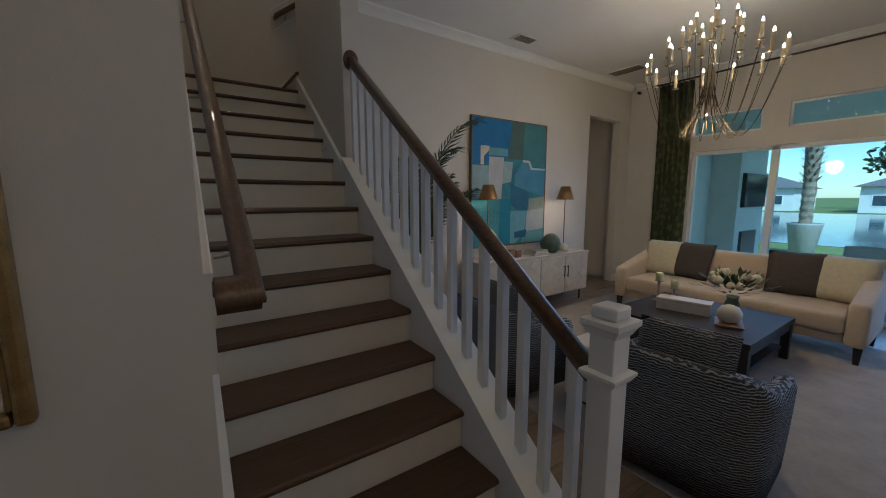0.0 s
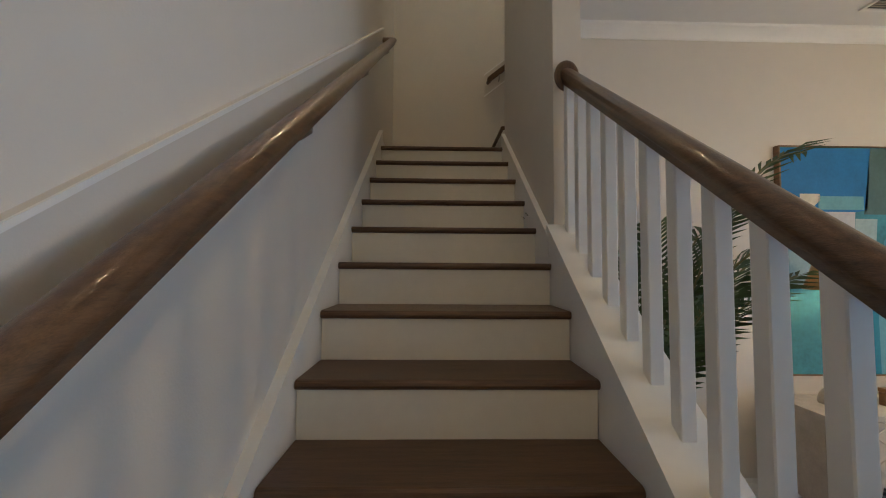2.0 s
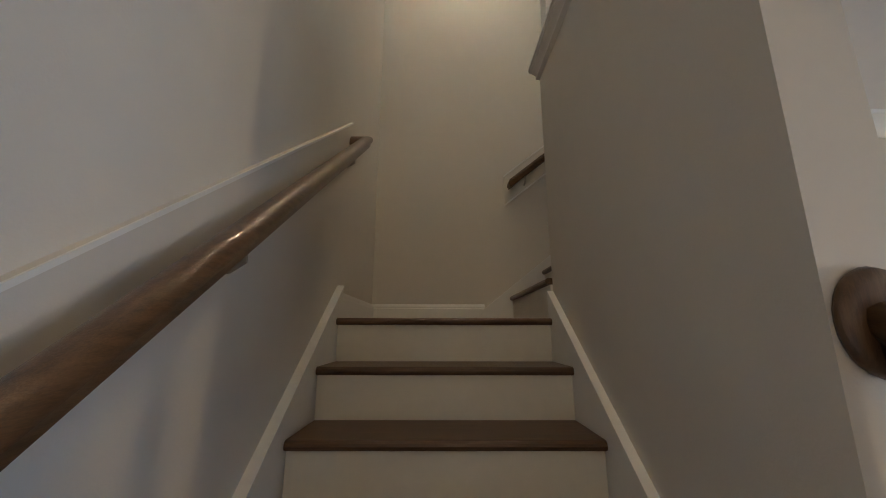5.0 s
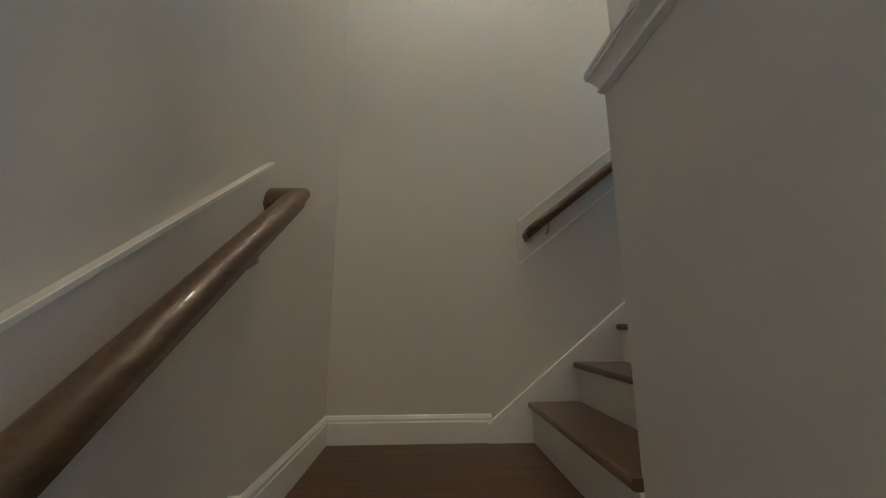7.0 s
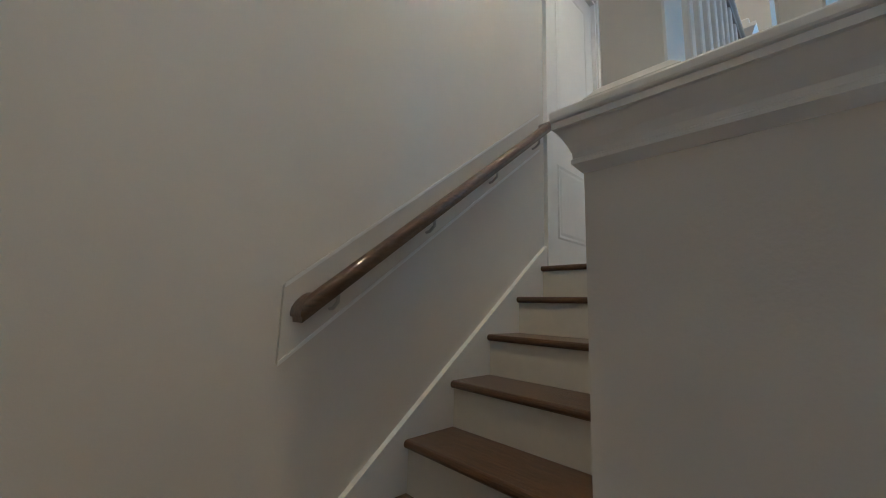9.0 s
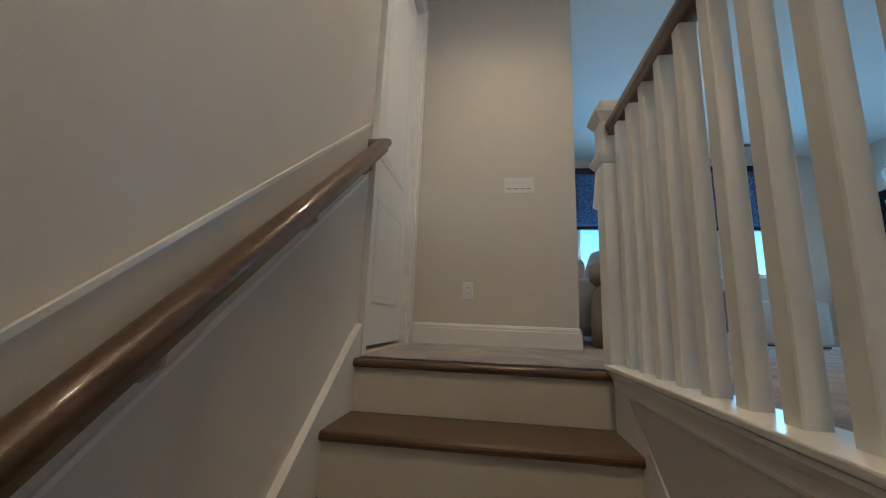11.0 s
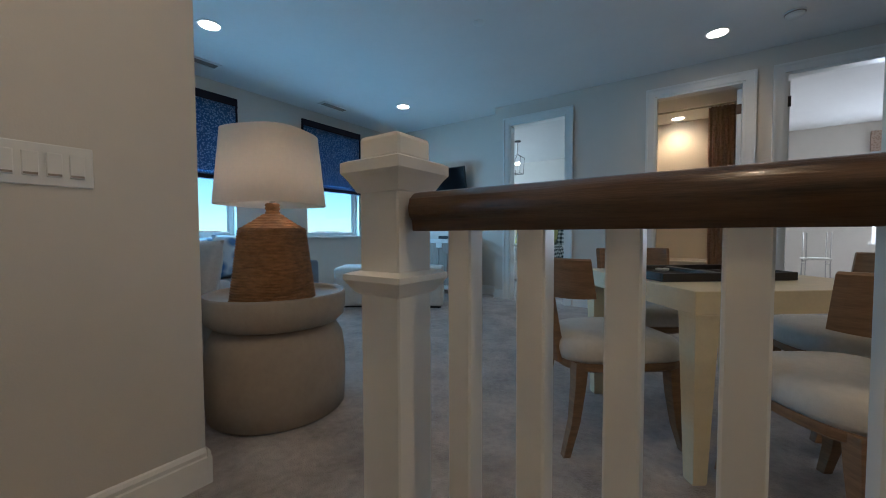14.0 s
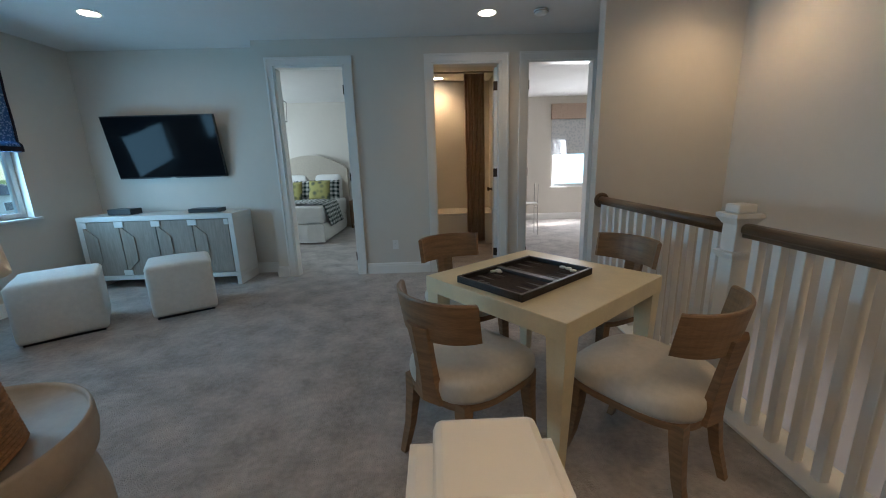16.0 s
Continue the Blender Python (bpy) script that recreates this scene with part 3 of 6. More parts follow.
def hoop(profile, n=28):
    """A closed ring turned about the upright axis."""
    bm, rows = bmesh.new(), []
    for r, z in profile:
        rows.append([bm.verts.new((r * math.cos(2 * math.pi * i / n), r * math.sin(2 * math.pi * i / n), z)) for i in range(n)])
    for a, b in zip(rows, rows[1:] + rows[:1]):
        for i in range(n):
            bm.faces.new((a[i], a[(i + 1) % n], b[(i + 1) % n], b[i]))
    bmesh.ops.recalc_face_normals(bm, faces=bm.faces)
    return bm


def downlight(x, y, z, energy, spread=150):
    t = thing("recessed_downlight", "round recessed ceiling downlight, switched on", "ceiling light", pose(x, y, z), group="recessed downlights")
    part("trim_ring", hoop([(0.078, -0.004), (0.098, -0.006), (0.098, 0.0), (0.078, 0.0)]), TRIM, t, "white trim ring")
    part("lens", lathe([(0.0, -0.003), (0.077, -0.003), (0.077, -0.001), (0.0, -0.001)], 28), GLOW, t, "glowing lens")
    lamp("downlight", "SPOT", pose(x, y, z - 0.03), energy, WARM, 0.06, spread=spread, blend=0.9)


GLOW = make("lamp_lens", (0.9, 0.88, 0.82), 0.5, emit=(1.0, 0.84, 0.64), power=14)
# the last, at (0.74, 3.9), is an added unseen fixture brightening the landing
for x, y, e in ((5.56, 2.59, 14), (5.56, 0.12, 14), (2.05, -0.06, 18), (2.68, 3.94, 29), (0.45, 1.0, 30), (0.74, 3.9, 44)):
    if e:
        downlight(x, y, CEIL1, e)
downlight(2.48, -2.75, CEIL1, 42)
for y0, y1 in (W2, W1):
    lamp("window_light", "AREA", look((LWINX + 0.06, (y0 + y1) / 2, 5.30), (0, (y0 + y1) / 2, 5.0)), 29, DAY, 0.85, 0.62)
lamp("window_light", "AREA", look((-0.54, -4.70, UP + 1.1), (0.3, 0, UP + 1.0)), 90, (0.88, 0.96, 1.0), 0.95, 1.3)
# added bluish fill for the bedroom; the wall behind has no window
lamp("bedroom_window_light", "AREA", look((7.4, -3.0, UP + 1.6), (3, -3.0, UP + 1.2)), 85, (0.68, 0.90, 1.0), 1.6, 1.4)
lamp("door_light", "AREA", look((WINX - 0.05, -0.4, 1.3), (0, -0.4, 0.2)), 80, DOORDAY, 5.4, 2.2, 130)
# added unseen fill behind the start that brightens the lower stairs
lamp("hall_light", "POINT", pose(0.8, -2.3, 3.2), 37, WARM, 0.15)

# ---- loft ----
LINEN = make("linen_white", (0.72, 0.69, 0.64), 0.9, vary=0.05, scale=30, bump=0.3, bump_scale=300, sheen=0.3)
SEATC = make("seat_fabric", (0.58, 0.54, 0.48), 0.9, vary=0.06, scale=40, bump=0.3, bump_scale=400, sheen=0.3)
CHAIRW = make("light_walnut", (0.25, 0.145, 0.075), 0.45, vary=0.25, scale=5, bump=0.06, bump_scale=40, stretch=(1, 1, 10), each=0.08)
CREAM = make("cream_lacquer", (0.74, 0.64, 0.43), 0.4, vary=0.05, scale=12, bump=0.05, bump_scale=150)
DRUM = make("taupe_plaster", (0.40, 0.33, 0.26), 0.6, vary=0.08, scale=5, bump=0.1, bump_scale=60)
ROPE = make("woven_rope", (0.36, 0.17, 0.065), 0.75, vary=0.28, scale=22, bump=0.5, bump_scale=70, stretch=(1, 1, 3))
WHITEL = make("white_lacquer", (0.78, 0.78, 0.76), 0.35, vary=0.02)
GREYW = make("grey_oak", (0.34, 0.29, 0.25), 0.5, vary=0.15, scale=6, stretch=(8, 8, 1), bump=0.05, bump_scale=60)
SCREEN = make("tv_glass", (0.006, 0.007, 0.009), 0.08, vary=0.0)
SCREEN.node_tree.nodes["Principled BSDF"].inputs["Specular IOR Level"].default_value = 0.07
LEATHER = make("dark_leather", (0.022, 0.017, 0.016), 0.4, vary=0.2, scale=30, bump=0.2, bump_scale=200)
FELT = make("dark_felt", (0.05, 0.038, 0.034), 0.9, vary=0.2, scale=60)
VINYL = make("window_vinyl", (0.80, 0.82, 0.82), 0.35, vary=0.01)


def shade_material(name, a, b, scale, thru=0.08):
    m = make(name, a, 0.9, vary=0.0)
    n, l = m.node_tree.nodes, m.node_tree.links
    bs = n["Principled BSDF"]
    tc = n.new("ShaderNodeTexCoord")
    vo = n.new("ShaderNodeTexVoronoi")
    vo.inputs["Scale"].default_value = scale
    l.new(tc.outputs["Object"], vo.inputs["Vector"])
    cr = n.new("ShaderNodeValToRGB")
    cr.color_ramp.elements[0].position, cr.color_ramp.elements[1].position = 0.25, 0.55
    cr.color_ramp.elements[0].color, cr.color_ramp.elements[1].color = (*b, 1), (*a, 1)
    l.new(vo.outputs["Distance"], cr.inputs[0])
    l.new(cr.outputs[0], bs.inputs["Base Color"])
    tr = n.new("ShaderNodeBsdfTranslucent")
    l.new(cr.outputs[0], tr.inputs[0])
    mx = n.new("ShaderNodeMixShader")
    mx.inputs[0].default_value = thru
    l.new(bs.outputs[0], mx.inputs[1])
    l.new(tr.outputs[0], mx.inputs[2])
    l.new(mx.outputs[0], n["Material Output"].inputs[0])
    return m


SHADE = shade_material("patterned_shade", (0.10, 0.19, 0.33), (0.46, 0.56, 0.70), 52, 0.7)
HEM = make("dark_hem", (0.03, 0.022, 0.03), 0.85)


def glass_material():
    m = bpy.data.materials.new("window_glass")
    m.use_nodes = True
    n, l = m.node_tree.nodes, m.node_tree.links
    n.remove(n["Principled BSDF"])
    tr, gl, mx, fr = n.new("ShaderNodeBsdfTransparent"), n.new("ShaderNodeBsdfGlossy"), n.new("ShaderNodeMixShader"), n.new("ShaderNodeFresnel")
    gl.inputs["Roughness"].default_value = 0.02
    tr.inputs[0].default_value = (0.76, 0.95, 1.0, 1)
    fr.inputs["IOR"].default_value = 1.35
    l.new(fr.outputs[0], mx.inputs[0])
    l.new(tr.outputs[0], mx.inputs[1])
    l.new(gl.outputs[0], mx.inputs[2])
    l.new(mx.outputs[0], n["Material Output"].inputs[0])
    return m


GLASS = glass_material()


def window_x(name, x, y0, y1, z0, z1, label, sill=True):
    """A white sash window in a wall that runs along y; the room is at lower x."""
    w = thing(name, label, "window", kind="structure")
    f = 0.055
    bm = bmesh.new()
    for a, b, c, d in ((y0, y0 + f, z0, z1), (y1 - f, y1, z0, z1), (y0 + f, y1 - f, z0, z0 + f), (y0 + f, y1 - f, z1 - f, z1)):
        slab(bm, x + 0.07, x + 0.13, a, b, c, d, 0.004, 1)
    part("window_frame", bm, VINYL, w)
    zm = (z0 + z1) / 2
    part("meeting_rail", box(x + 0.075, x + 0.125, y0 + f, y1 - f, zm - 0.025, zm + 0.025, 0.004, 1), VINYL, w)
    for a, b in ((z0 + f, zm - 0.025), (zm + 0.025, z1 - f)):
        g = part("pane", box(x + 0.098, x + 0.102, y0 + f, y1 - f, a, b), GLASS, w)
        g.visible_shadow = False
    if sill:
        part("window_sill", box(x - 0.04, x + 0.07, y0 - 0.05, y1 + 0.05, z0 - 0.025, z0, 0.005), TRIM, w)


window_x("window_1", LWINX, *W1, *WZ, "white sash window half covered by a shade")
window_x("window_2", LWINX, *W2, *WZ, "white sash window half covered by a shade")


def roman_shade(y0, y1, z0, z1, x):
    t = thing("roman_shade", "dark blue patterned roman shade, half lowered", "window shade", group="roman shades")
    bm = bmesh.new()
    outline = [(x - 0.035, z1), (x - 0.036, z1 - 0.1)]
    outline += [(x - 0.030 - 0.004 * math.sin(i * 1.3), z1 - 0.12 - i * (z1 - z0 - 0.22) / 8) for i in range(9)]
    outline += [(x - 0.055, z0 + 0.075), (x - 0.06, z0 + 0.05), (x - 0.04, z0 + 0.045), (x - 0.062, z0 + 0.03), (x - 0.055, z0 + 0.005), (x - 0.035, z0)]
    back = [(px + 0.012, pz) for px, pz in outline[::-1]]
    part("fabric", prism(outline + back, y0, y1, "y"), SHADE, t, "dark blue flecked fabric")
    for a, b in ((y0 - 0.004, y0 + 0.02), (y1 - 0.02, y1 + 0.004)):
        part("border", prism([(px - 0.003, pz) for px, pz in outline] + [(px + 0.003, pz) for px, pz in back], a, b, "y"), HEM, t)
    part("valance_band", box(x - 0.046, x - 0.0395, y0, y1, z1 - 0.09, z1), HEM, t)
    part("hem", box(x - 0.068, x - 0.0635, y0 + 0.002, y1 - 0.002, z0 + 0.005, z0 + 0.05), HEM, t)


roman_shade(-0.13, 0.93, 5.62, 6.60, LWINX)
roman_shade(1.81, 2.86, 5.62, 6.60, LWINX)

# television on a tilting bracket
tv = thing("television", "black flat television tilted on a wall bracket", "television", pose(5.755, TVY + 0.10, 5.670, -10))
part("cabinet", box(-0.64, 0.64, -0.03, 0.012, -0.36, 0.36, 0.006), BLACK, tv)
part("screen", box(-0.628, 0.628, 0.0125, 0.0155, -0.342, 0.348), SCREEN, tv, "glossy dark screen")
part("bezel_badge", box(-0.03, 0.03, 0.0125, 0.0145, -0.356, -0.347), STEEL, tv)
part("wall_bracket", box(-0.2, 0.2, -0.085, -0.031, -0.15, 0.15, 0.005), BLACK, tv)

# media console
con = thing("media_console", "white lacquered console with four grey oak doors", "cabinet", pose(5.765, -0.65, UP))
cw, cd, ch = 0.87, 0.22, 0.84
part("top", box(-cw, cw, -cd, cd, ch - 0.055, ch, 0.004), WHITEL, con)
part("bottom", box(-cw, cw, -cd, cd, 0.10, 0.15, 0.004), WHITEL, con)
for s in (-1, 1):
    part("side", box(*sorted((s * cw, s * (cw - 0.055))), -cd, cd, 0.151, ch - 0.056, 0.003), WHITEL, con)
    part("leg_frame", box(*sorted((s * cw, s * (cw - 0.05))), -cd, cd, 0.0, 0.099, 0.003), WHITEL, con)
part("back", box(-cw + 0.056, cw - 0.056, -cd, -cd + 0.02, 0.151, ch - 0.056), WHITEL, con)
dw = (2 * cw - 0.11) / 4
for i in range(4):
    x0 = -cw + 0.055 + i * dw
    door = part("door", box(x0 + 0.004, x0 + dw - 0.004, cd - 0.03, cd - 0.008, 0.155, ch - 0.06, 0.002, 1), GREYW, con, "grey oak door")
    s = 1 if i % 2 == 0 else -1
    cx = x0 + dw / 2
    for sx in (-1, 1):
        e = cx + sx * (dw / 2 - 0.006)
        pts = [(e, 0.20), (cx + sx * 0.06, 0.33), (cx + sx * 0.06, 0.60), (e, 0.73)]
        part("raised_facet", prism(pts, cd - 0.008, cd + 0.004, "y"), GREYW, door)
for i in range(5):
    x = -cw + 0.055 + i * dw
    a, b = max(x - 0.05, -cw + 0.056), min(x + 0.05, cw - 0.056)
    part("hardware_plate", box(a, b, cd - 0.006, cd + 0.006, ch - 0.125, ch - 0.06, 0.002, 1), WHITEL, con, "white square plate")
    if i % 2 == 1 or i == 4:
        part("hardware_plate", box(a, b, cd - 0.006, cd + 0.006, 0.155, 0.22, 0.002, 1), WHITEL, con, "white square plate")
for x, w, h in ((6.22, 0.13, 0.07), (5.27, 0.17, 0.05)):
    b = thing("media_box", "black media box on the white console", "media box", pose(x, -0.62, UP + ch), group="media boxes")
    part("case", box(-w, w, -0.09, 0.09, 0.004, h, 0.006), BLACK, b)
    for sx in (-1, 1):
        part("foot", box(sx * w * 0.7 - 0.015, sx * w * 0.7 + 0.015, -0.05, 0.05, 0.0, 0.004), BLACK, b)


def ottoman(x, y, w, d, h, turn):
    t = thing("ottoman", "cube ottoman in off-white linen", "ottoman", pose(x, y, UP, 0, 0, turn), group="linen ottomans")
    bm = box(-w / 2, w / 2, -d / 2, d / 2, 0.02, h, 0.035, 3)
    bmesh.ops.subdivide_edges(bm, edges=[e for e in bm.edges if e.calc_length() > 0.25], cuts=3, use_grid_fill=True)
    for v in bm.verts:
        v.co += v.normal * 0.006 * noise.noise(v.co * 5 + Vector((x, y, 0)))
        if v.co.z > h - 0.03:
            v.co.z += 0.015 * (1 - (2 * v.co.x / w) ** 2) * (1 - (2 * v.co.y / d) ** 2)
    part("upholstery", bm, LINEN, t, smooth=True)
    for s in (-1, 1):
        part("seam", tube([(s * w / 2, -d / 2 + 0.03, h - 0.03), (s * w / 2, d / 2 - 0.03, h - 0.03)], 0.004, 6), LINEN, t)
    part("base", box(-w / 2 + 0.03, w / 2 - 0.03, -d / 2 + 0.03, d / 2 - 0.03, 0.0, 0.019), BLACK, t, "dark recessed base")


ottoman(5.82, 0.715, 0.55, 0.56, 0.50, 38)
ottoman(5.083, 0.285, 0.51, 0.50, 0.50, 33)

# side table and rope lamp
st = thing("side_table", "round taupe drum side table with a raised rim", "side table", pose(3.97, 2.98, UP) @ Matrix.Diagonal((0.94, 0.94, 1, 1)))
part("base", lathe([(0.345, 0.0), (0.36, 0.012), (0.368, 0.15), (0.365, 0.30), (0.352, 0.38), (0.325, 0.425), (0.30, 0.45)], 64), DRUM, st, smooth=True)
part("tray_top", lathe([(0.29, 0.451), (0.33, 0.457), (0.366, 0.49), (0.374, 0.54), (0.372, 0.60), (0.368, 0.613), (0.362, 0.613), (0.357, 0.60), (0.355, 0.585), (0.0, 0.583)], 64), DRUM, st, smooth=True)


def squircle(bm, strength):
    """Pushes a turned shape out towards a rounded square."""
    for v in bm.verts:
        r = math.hypot(v.co.x, v.co.y)
        if r > 0.04:
            c, d = abs(v.co.x) / r, abs(v.co.y) / r
            k = 0.93 * ((c ** 4 + d ** 4) ** -0.25) ** strength
            v.co.x, v.co.y = v.co.x * k, v.co.y * k
    return bm


lp = thing("table_lamp", "rope wrapped table lamp with a white drum shade", "lamp", pose(3.88, 3.05, UP + 0.5835, 0, 0, 22))
prof, n = [(0.17, 0.0)], 34
for i in range(n * 4 + 1):
    f = i / (n * 4)
    z = 0.006 + f * 0.44
    if f < 0.80:
        r = 0.182 - 0.04 * f / 0.8
    else:
        g = (f - 0.80) / 0.20
        r = 0.142 - 0.112 * min(1, g * 1.12) ** 0.9
    prof.append((max(r, 0.028) + 0.0060 * abs(math.sin(math.pi * i / 4)), z))
prof += [(0.031, 0.452), (0.036, 0.46), (0.031, 0.468), (0.036, 0.476), (0.031, 0.484), (0.028, 0.486)]
part("rope_base", squircle(lathe(prof, 56), 0.9), ROPE, lp, "brown woven rope base", smooth=True)
part("neck", lathe([(0.014, 0.487), (0.014, 0.50), (0.008, 0.505), (0.008, 0.79)], 12), STEEL, lp, "nickel lamp neck")
SHADEW = make("lamp_shade_linen", (0.82, 0.76, 0.68), 0.9, vary=0.03, scale=60, bump=0.1, bump_scale=300)
sn, sl = SHADEW.node_tree.nodes, SHADEW.node_tree.links
tr, mx = sn.new("ShaderNodeBsdfTranslucent"), sn.new("ShaderNodeMixShader")
tr.inputs[0].default_value, mx.inputs[0].default_value = (0.9, 0.84, 0.78, 1), 0.35
sl.new(sn["Principled BSDF"].outputs[0], mx.inputs[1])
sl.new(tr.outputs[0], mx.inputs[2])
sl.new(mx.outputs[0], sn["Material Output"].inputs[0])
bm = bmesh.new()
rings = [[bm.verts.new((r * math.cos(a), r * math.sin(a), z)) for a in [2 * math.pi * i / 48 for i in range(48)]] for r, z in ((0.245, 0.475), (0.245, 0.48), (0.212, 0.825), (0.212, 0.83), (0.209, 0.83), (0.242, 0.475))]
for a, b in zip(rings, rings[1:] + rings[:1]):
    for i in range(48):
        bm.faces.new((a[i], a[(i + 1) % 48], b[(i + 1) % 48], b[i]))
bmesh.ops.recalc_face_normals(bm, faces=bm.faces)
part("shade", squircle(bm, 0.75), SHADEW, lp, "white linen drum shade", smooth=True)
for i in range(3):
    a = 2 * math.pi * i / 3
    part("shade_spoke", tube([(0, 0, 0.79), (0.211 * math.cos(a), 0.211 * math.sin(a), 0.815)], 0.002, 6), STEEL, lp)
part("bulb", lathe([(0.012, 0.55), (0.03, 0.60), (0.034, 0.63), (0.025, 0.66), (0.005, 0.675)], 16), GLOW, lp, "lit bulb", smooth=True)
lamp("table_lamp_light", "POINT", pose(3.88, 3.05, UP + 0.5835 + 0.66), 2.0, WARM, 0.04)

# games table, tray and chairs
tab = thing("games_table", "square cream lacquered games table with tapered legs", "table", pose(2.05, 1.92, UP, 0, 0, 38))
TS, TH = 0.44, 0.71
part("tabletop", box(-TS, TS, -TS, TS, TH - 0.085, TH, 0.004), CREAM, tab, "deep-edged cream top")
for s in (-1, 1):
    for q in (-1, 1):
        bm = bmesh.new()
        sweep_sq(bm, 0, 0, [(0.024, 0.0), (0.026, 0.01), (0.044, TH - 0.10), (0.046, TH - 0.085)])
        part("leg", bm, CREAM, tab).matrix_basis = pose(s * (TS - 0.049), q * (TS - 0.049), 0)
tray = thing("backgammon_tray", "dark leather backgammon tray on the games table", "game board", pose(2.14, 1.96, UP + TH, 0, 0, 39))
part("board", box(-0.285, 0.285, -0.19, 0.19, 0.0, 0.012), FELT, tray, "brown felt playing field")
for s in (-1, 1):
    part("rim", box(-0.30, 0.30, *sorted((s * 0.19, s * 0.208)), 0.0, 0.036, 0.003), LEATHER, tray)
    part("rim", box(*sorted((s * 0.285, s * 0.30)), -0.19, 0.19, 0.0, 0.036, 0.003), LEATHER, tray)
part("divider", box(-0.02, 0.02, -0.19, 0.19, 0.0, 0.030, 0.003), LEATHER, tray)
for s in (-1, 1):
    for i in range(6):
        for q in (-1, 1):
            x = s * (0.045 + i * 0.040)
            part("point", prism([(x - 0.017, q * 0.185), (x + 0.017, q * 0.185), (x, q * 0.06)], 0.0121, 0.0128, "z"), LEATHER if i % 2 else HEM, tray)
for i, (x, y) in enumerate(((-0.265, 0.05), (-0.262, 0.09), (-0.24, 0.13), (0.03, -0.165), (0.05, -0.14), (0.065, -0.17), (0.25, -0.05), (0.245, -0.09))):
    pc = tagged(part("checker", lathe([(0.015, 0.0), (0.017, 0.003), (0.017, 0.008), (0.013, 0.01), (0.0, 0.0095)], 16), WHITEL if i < 6 else LEATHER), "small round playing piece in the tray", "game piece", "playing pieces")
    pc.matrix_basis = tray.matrix_basis @ pose(x, y, 0.013)


def klismos():
    """A chair with a curved back band on one broad splat, sabre legs and a plump upholstered seat. It faces +y."""
    c = thing("dining_chair", "light walnut chair with a curved back and cream upholstered seat", "chair", group="chairs round the games table")
    rows, n = [], 20
    for i in range(n + 1):
        a = -1.12 + 2.24 * i / n
        sa, ca = math.sin(a), math.cos(a)
        row = []
        for r, z, back in ((0.232, 0.640, 0.012), (0.256, 0.640, 0.012), (0.262, 0.805, -0.012), (0.256, 0.812, -0.014), (0.244, 0.812, -0.014), (0.238, 0.805, -0.012)):
            row.append((r * sa, -0.085 - r * ca * 0.80 + back, z + (0.012 * abs(a) ** 2 if z < 0.7 else 0.0)))
        rows.append(row)
    part("backrest", loft(rows), CHAIRW, c, "curved walnut back band")
    rows = []
    for z, y, w, t in ((0.70, -0.283, 0.062, 0.011), (0.64, -0.272, 0.060, 0.012), (0.56, -0.258, 0.056, 0.013), (0.48, -0.246, 0.056, 0.015), (0.42, -0.238, 0.064, 0.018), (0.36, -0.234, 0.085, 0.020)):
        rows.append([(x * w, y + q * t - 0.02 * (1 - x * x), z) for x, q in ((-1, -1), (0, -1), (1, -1), (1, 1), (0, 1), (-1, 1))])
    part("splat", loft(rows), CHAIRW, c, "broad tapering walnut splat")
    for s in (-1, 1):
        for nm, path in (("back_leg", ((0.160, -0.195, 0.385), (0.163, -0.202, 0.28), (0.168, -0.220, 0.14), (0.174, -0.258, 0.0))), ("front_leg", ((0.185, 0.195, 0.385), (0.187, 0.202, 0.25), (0.190, 0.220, 0.11), (0.194, 0.25, 0.0)))):
            rows = []
            for (x, y, z), w in zip(path, (0.029, 0.025, 0.020, 0.016)):
                rows.append([(s * x + u * w, y + v * w * 0.9, z) for u, v in ((-1, -1), (1, -1), (1, 1), (-1, 1))])
            part(nm, loft(rows), CHAIRW, c)
    pts = []
    for i in range(36):
        a = 2 * math.pi * i / 36
        cx, sy = math.cos(a), math.sin(a)
        pts.append((0.245 * (abs(cx) ** 0.62) * (1 if cx > 0 else -1) * (1.0 + 0.08 * sy), (0.27 if sy > 0 else -0.242) * abs(sy) ** 0.62))
    part("seat_rail", loft([[(x * k, y * k, z + 0.02 * (x / 0.245) ** 2) for x, y in pts] for k, z in ((0.93, 0.335), (0.985, 0.345), (0.99, 0.375))]), CHAIRW, c, "bowed walnut seat rail")
    part("seat", loft([[(x * k, y * k, z + 0.02 * (x / 0.245) ** 2 * (1 if z < 0.40 else 0.4)) for x, y in pts] for k, z in ((0.985, 0.376), (1.0, 0.395), (1.005, 0.420), (0.985, 0.446), (0.92, 0.466), (0.75, 0.480), (0.45, 0.487), (0.15, 0.489))]), SEATC, c, "cream upholstered seat", smooth=True)
    return c


kc = klismos()
kc.matrix_basis = pose(2.475, 2.28, UP, 0, 0, 131)
for x, y, a in ((1.735, 2.435, 214), (2.43, 1.42, 26), (1.54, 1.57, -66)):
    copy_thing(kc, pose(x, y, UP, 0, 0, a))


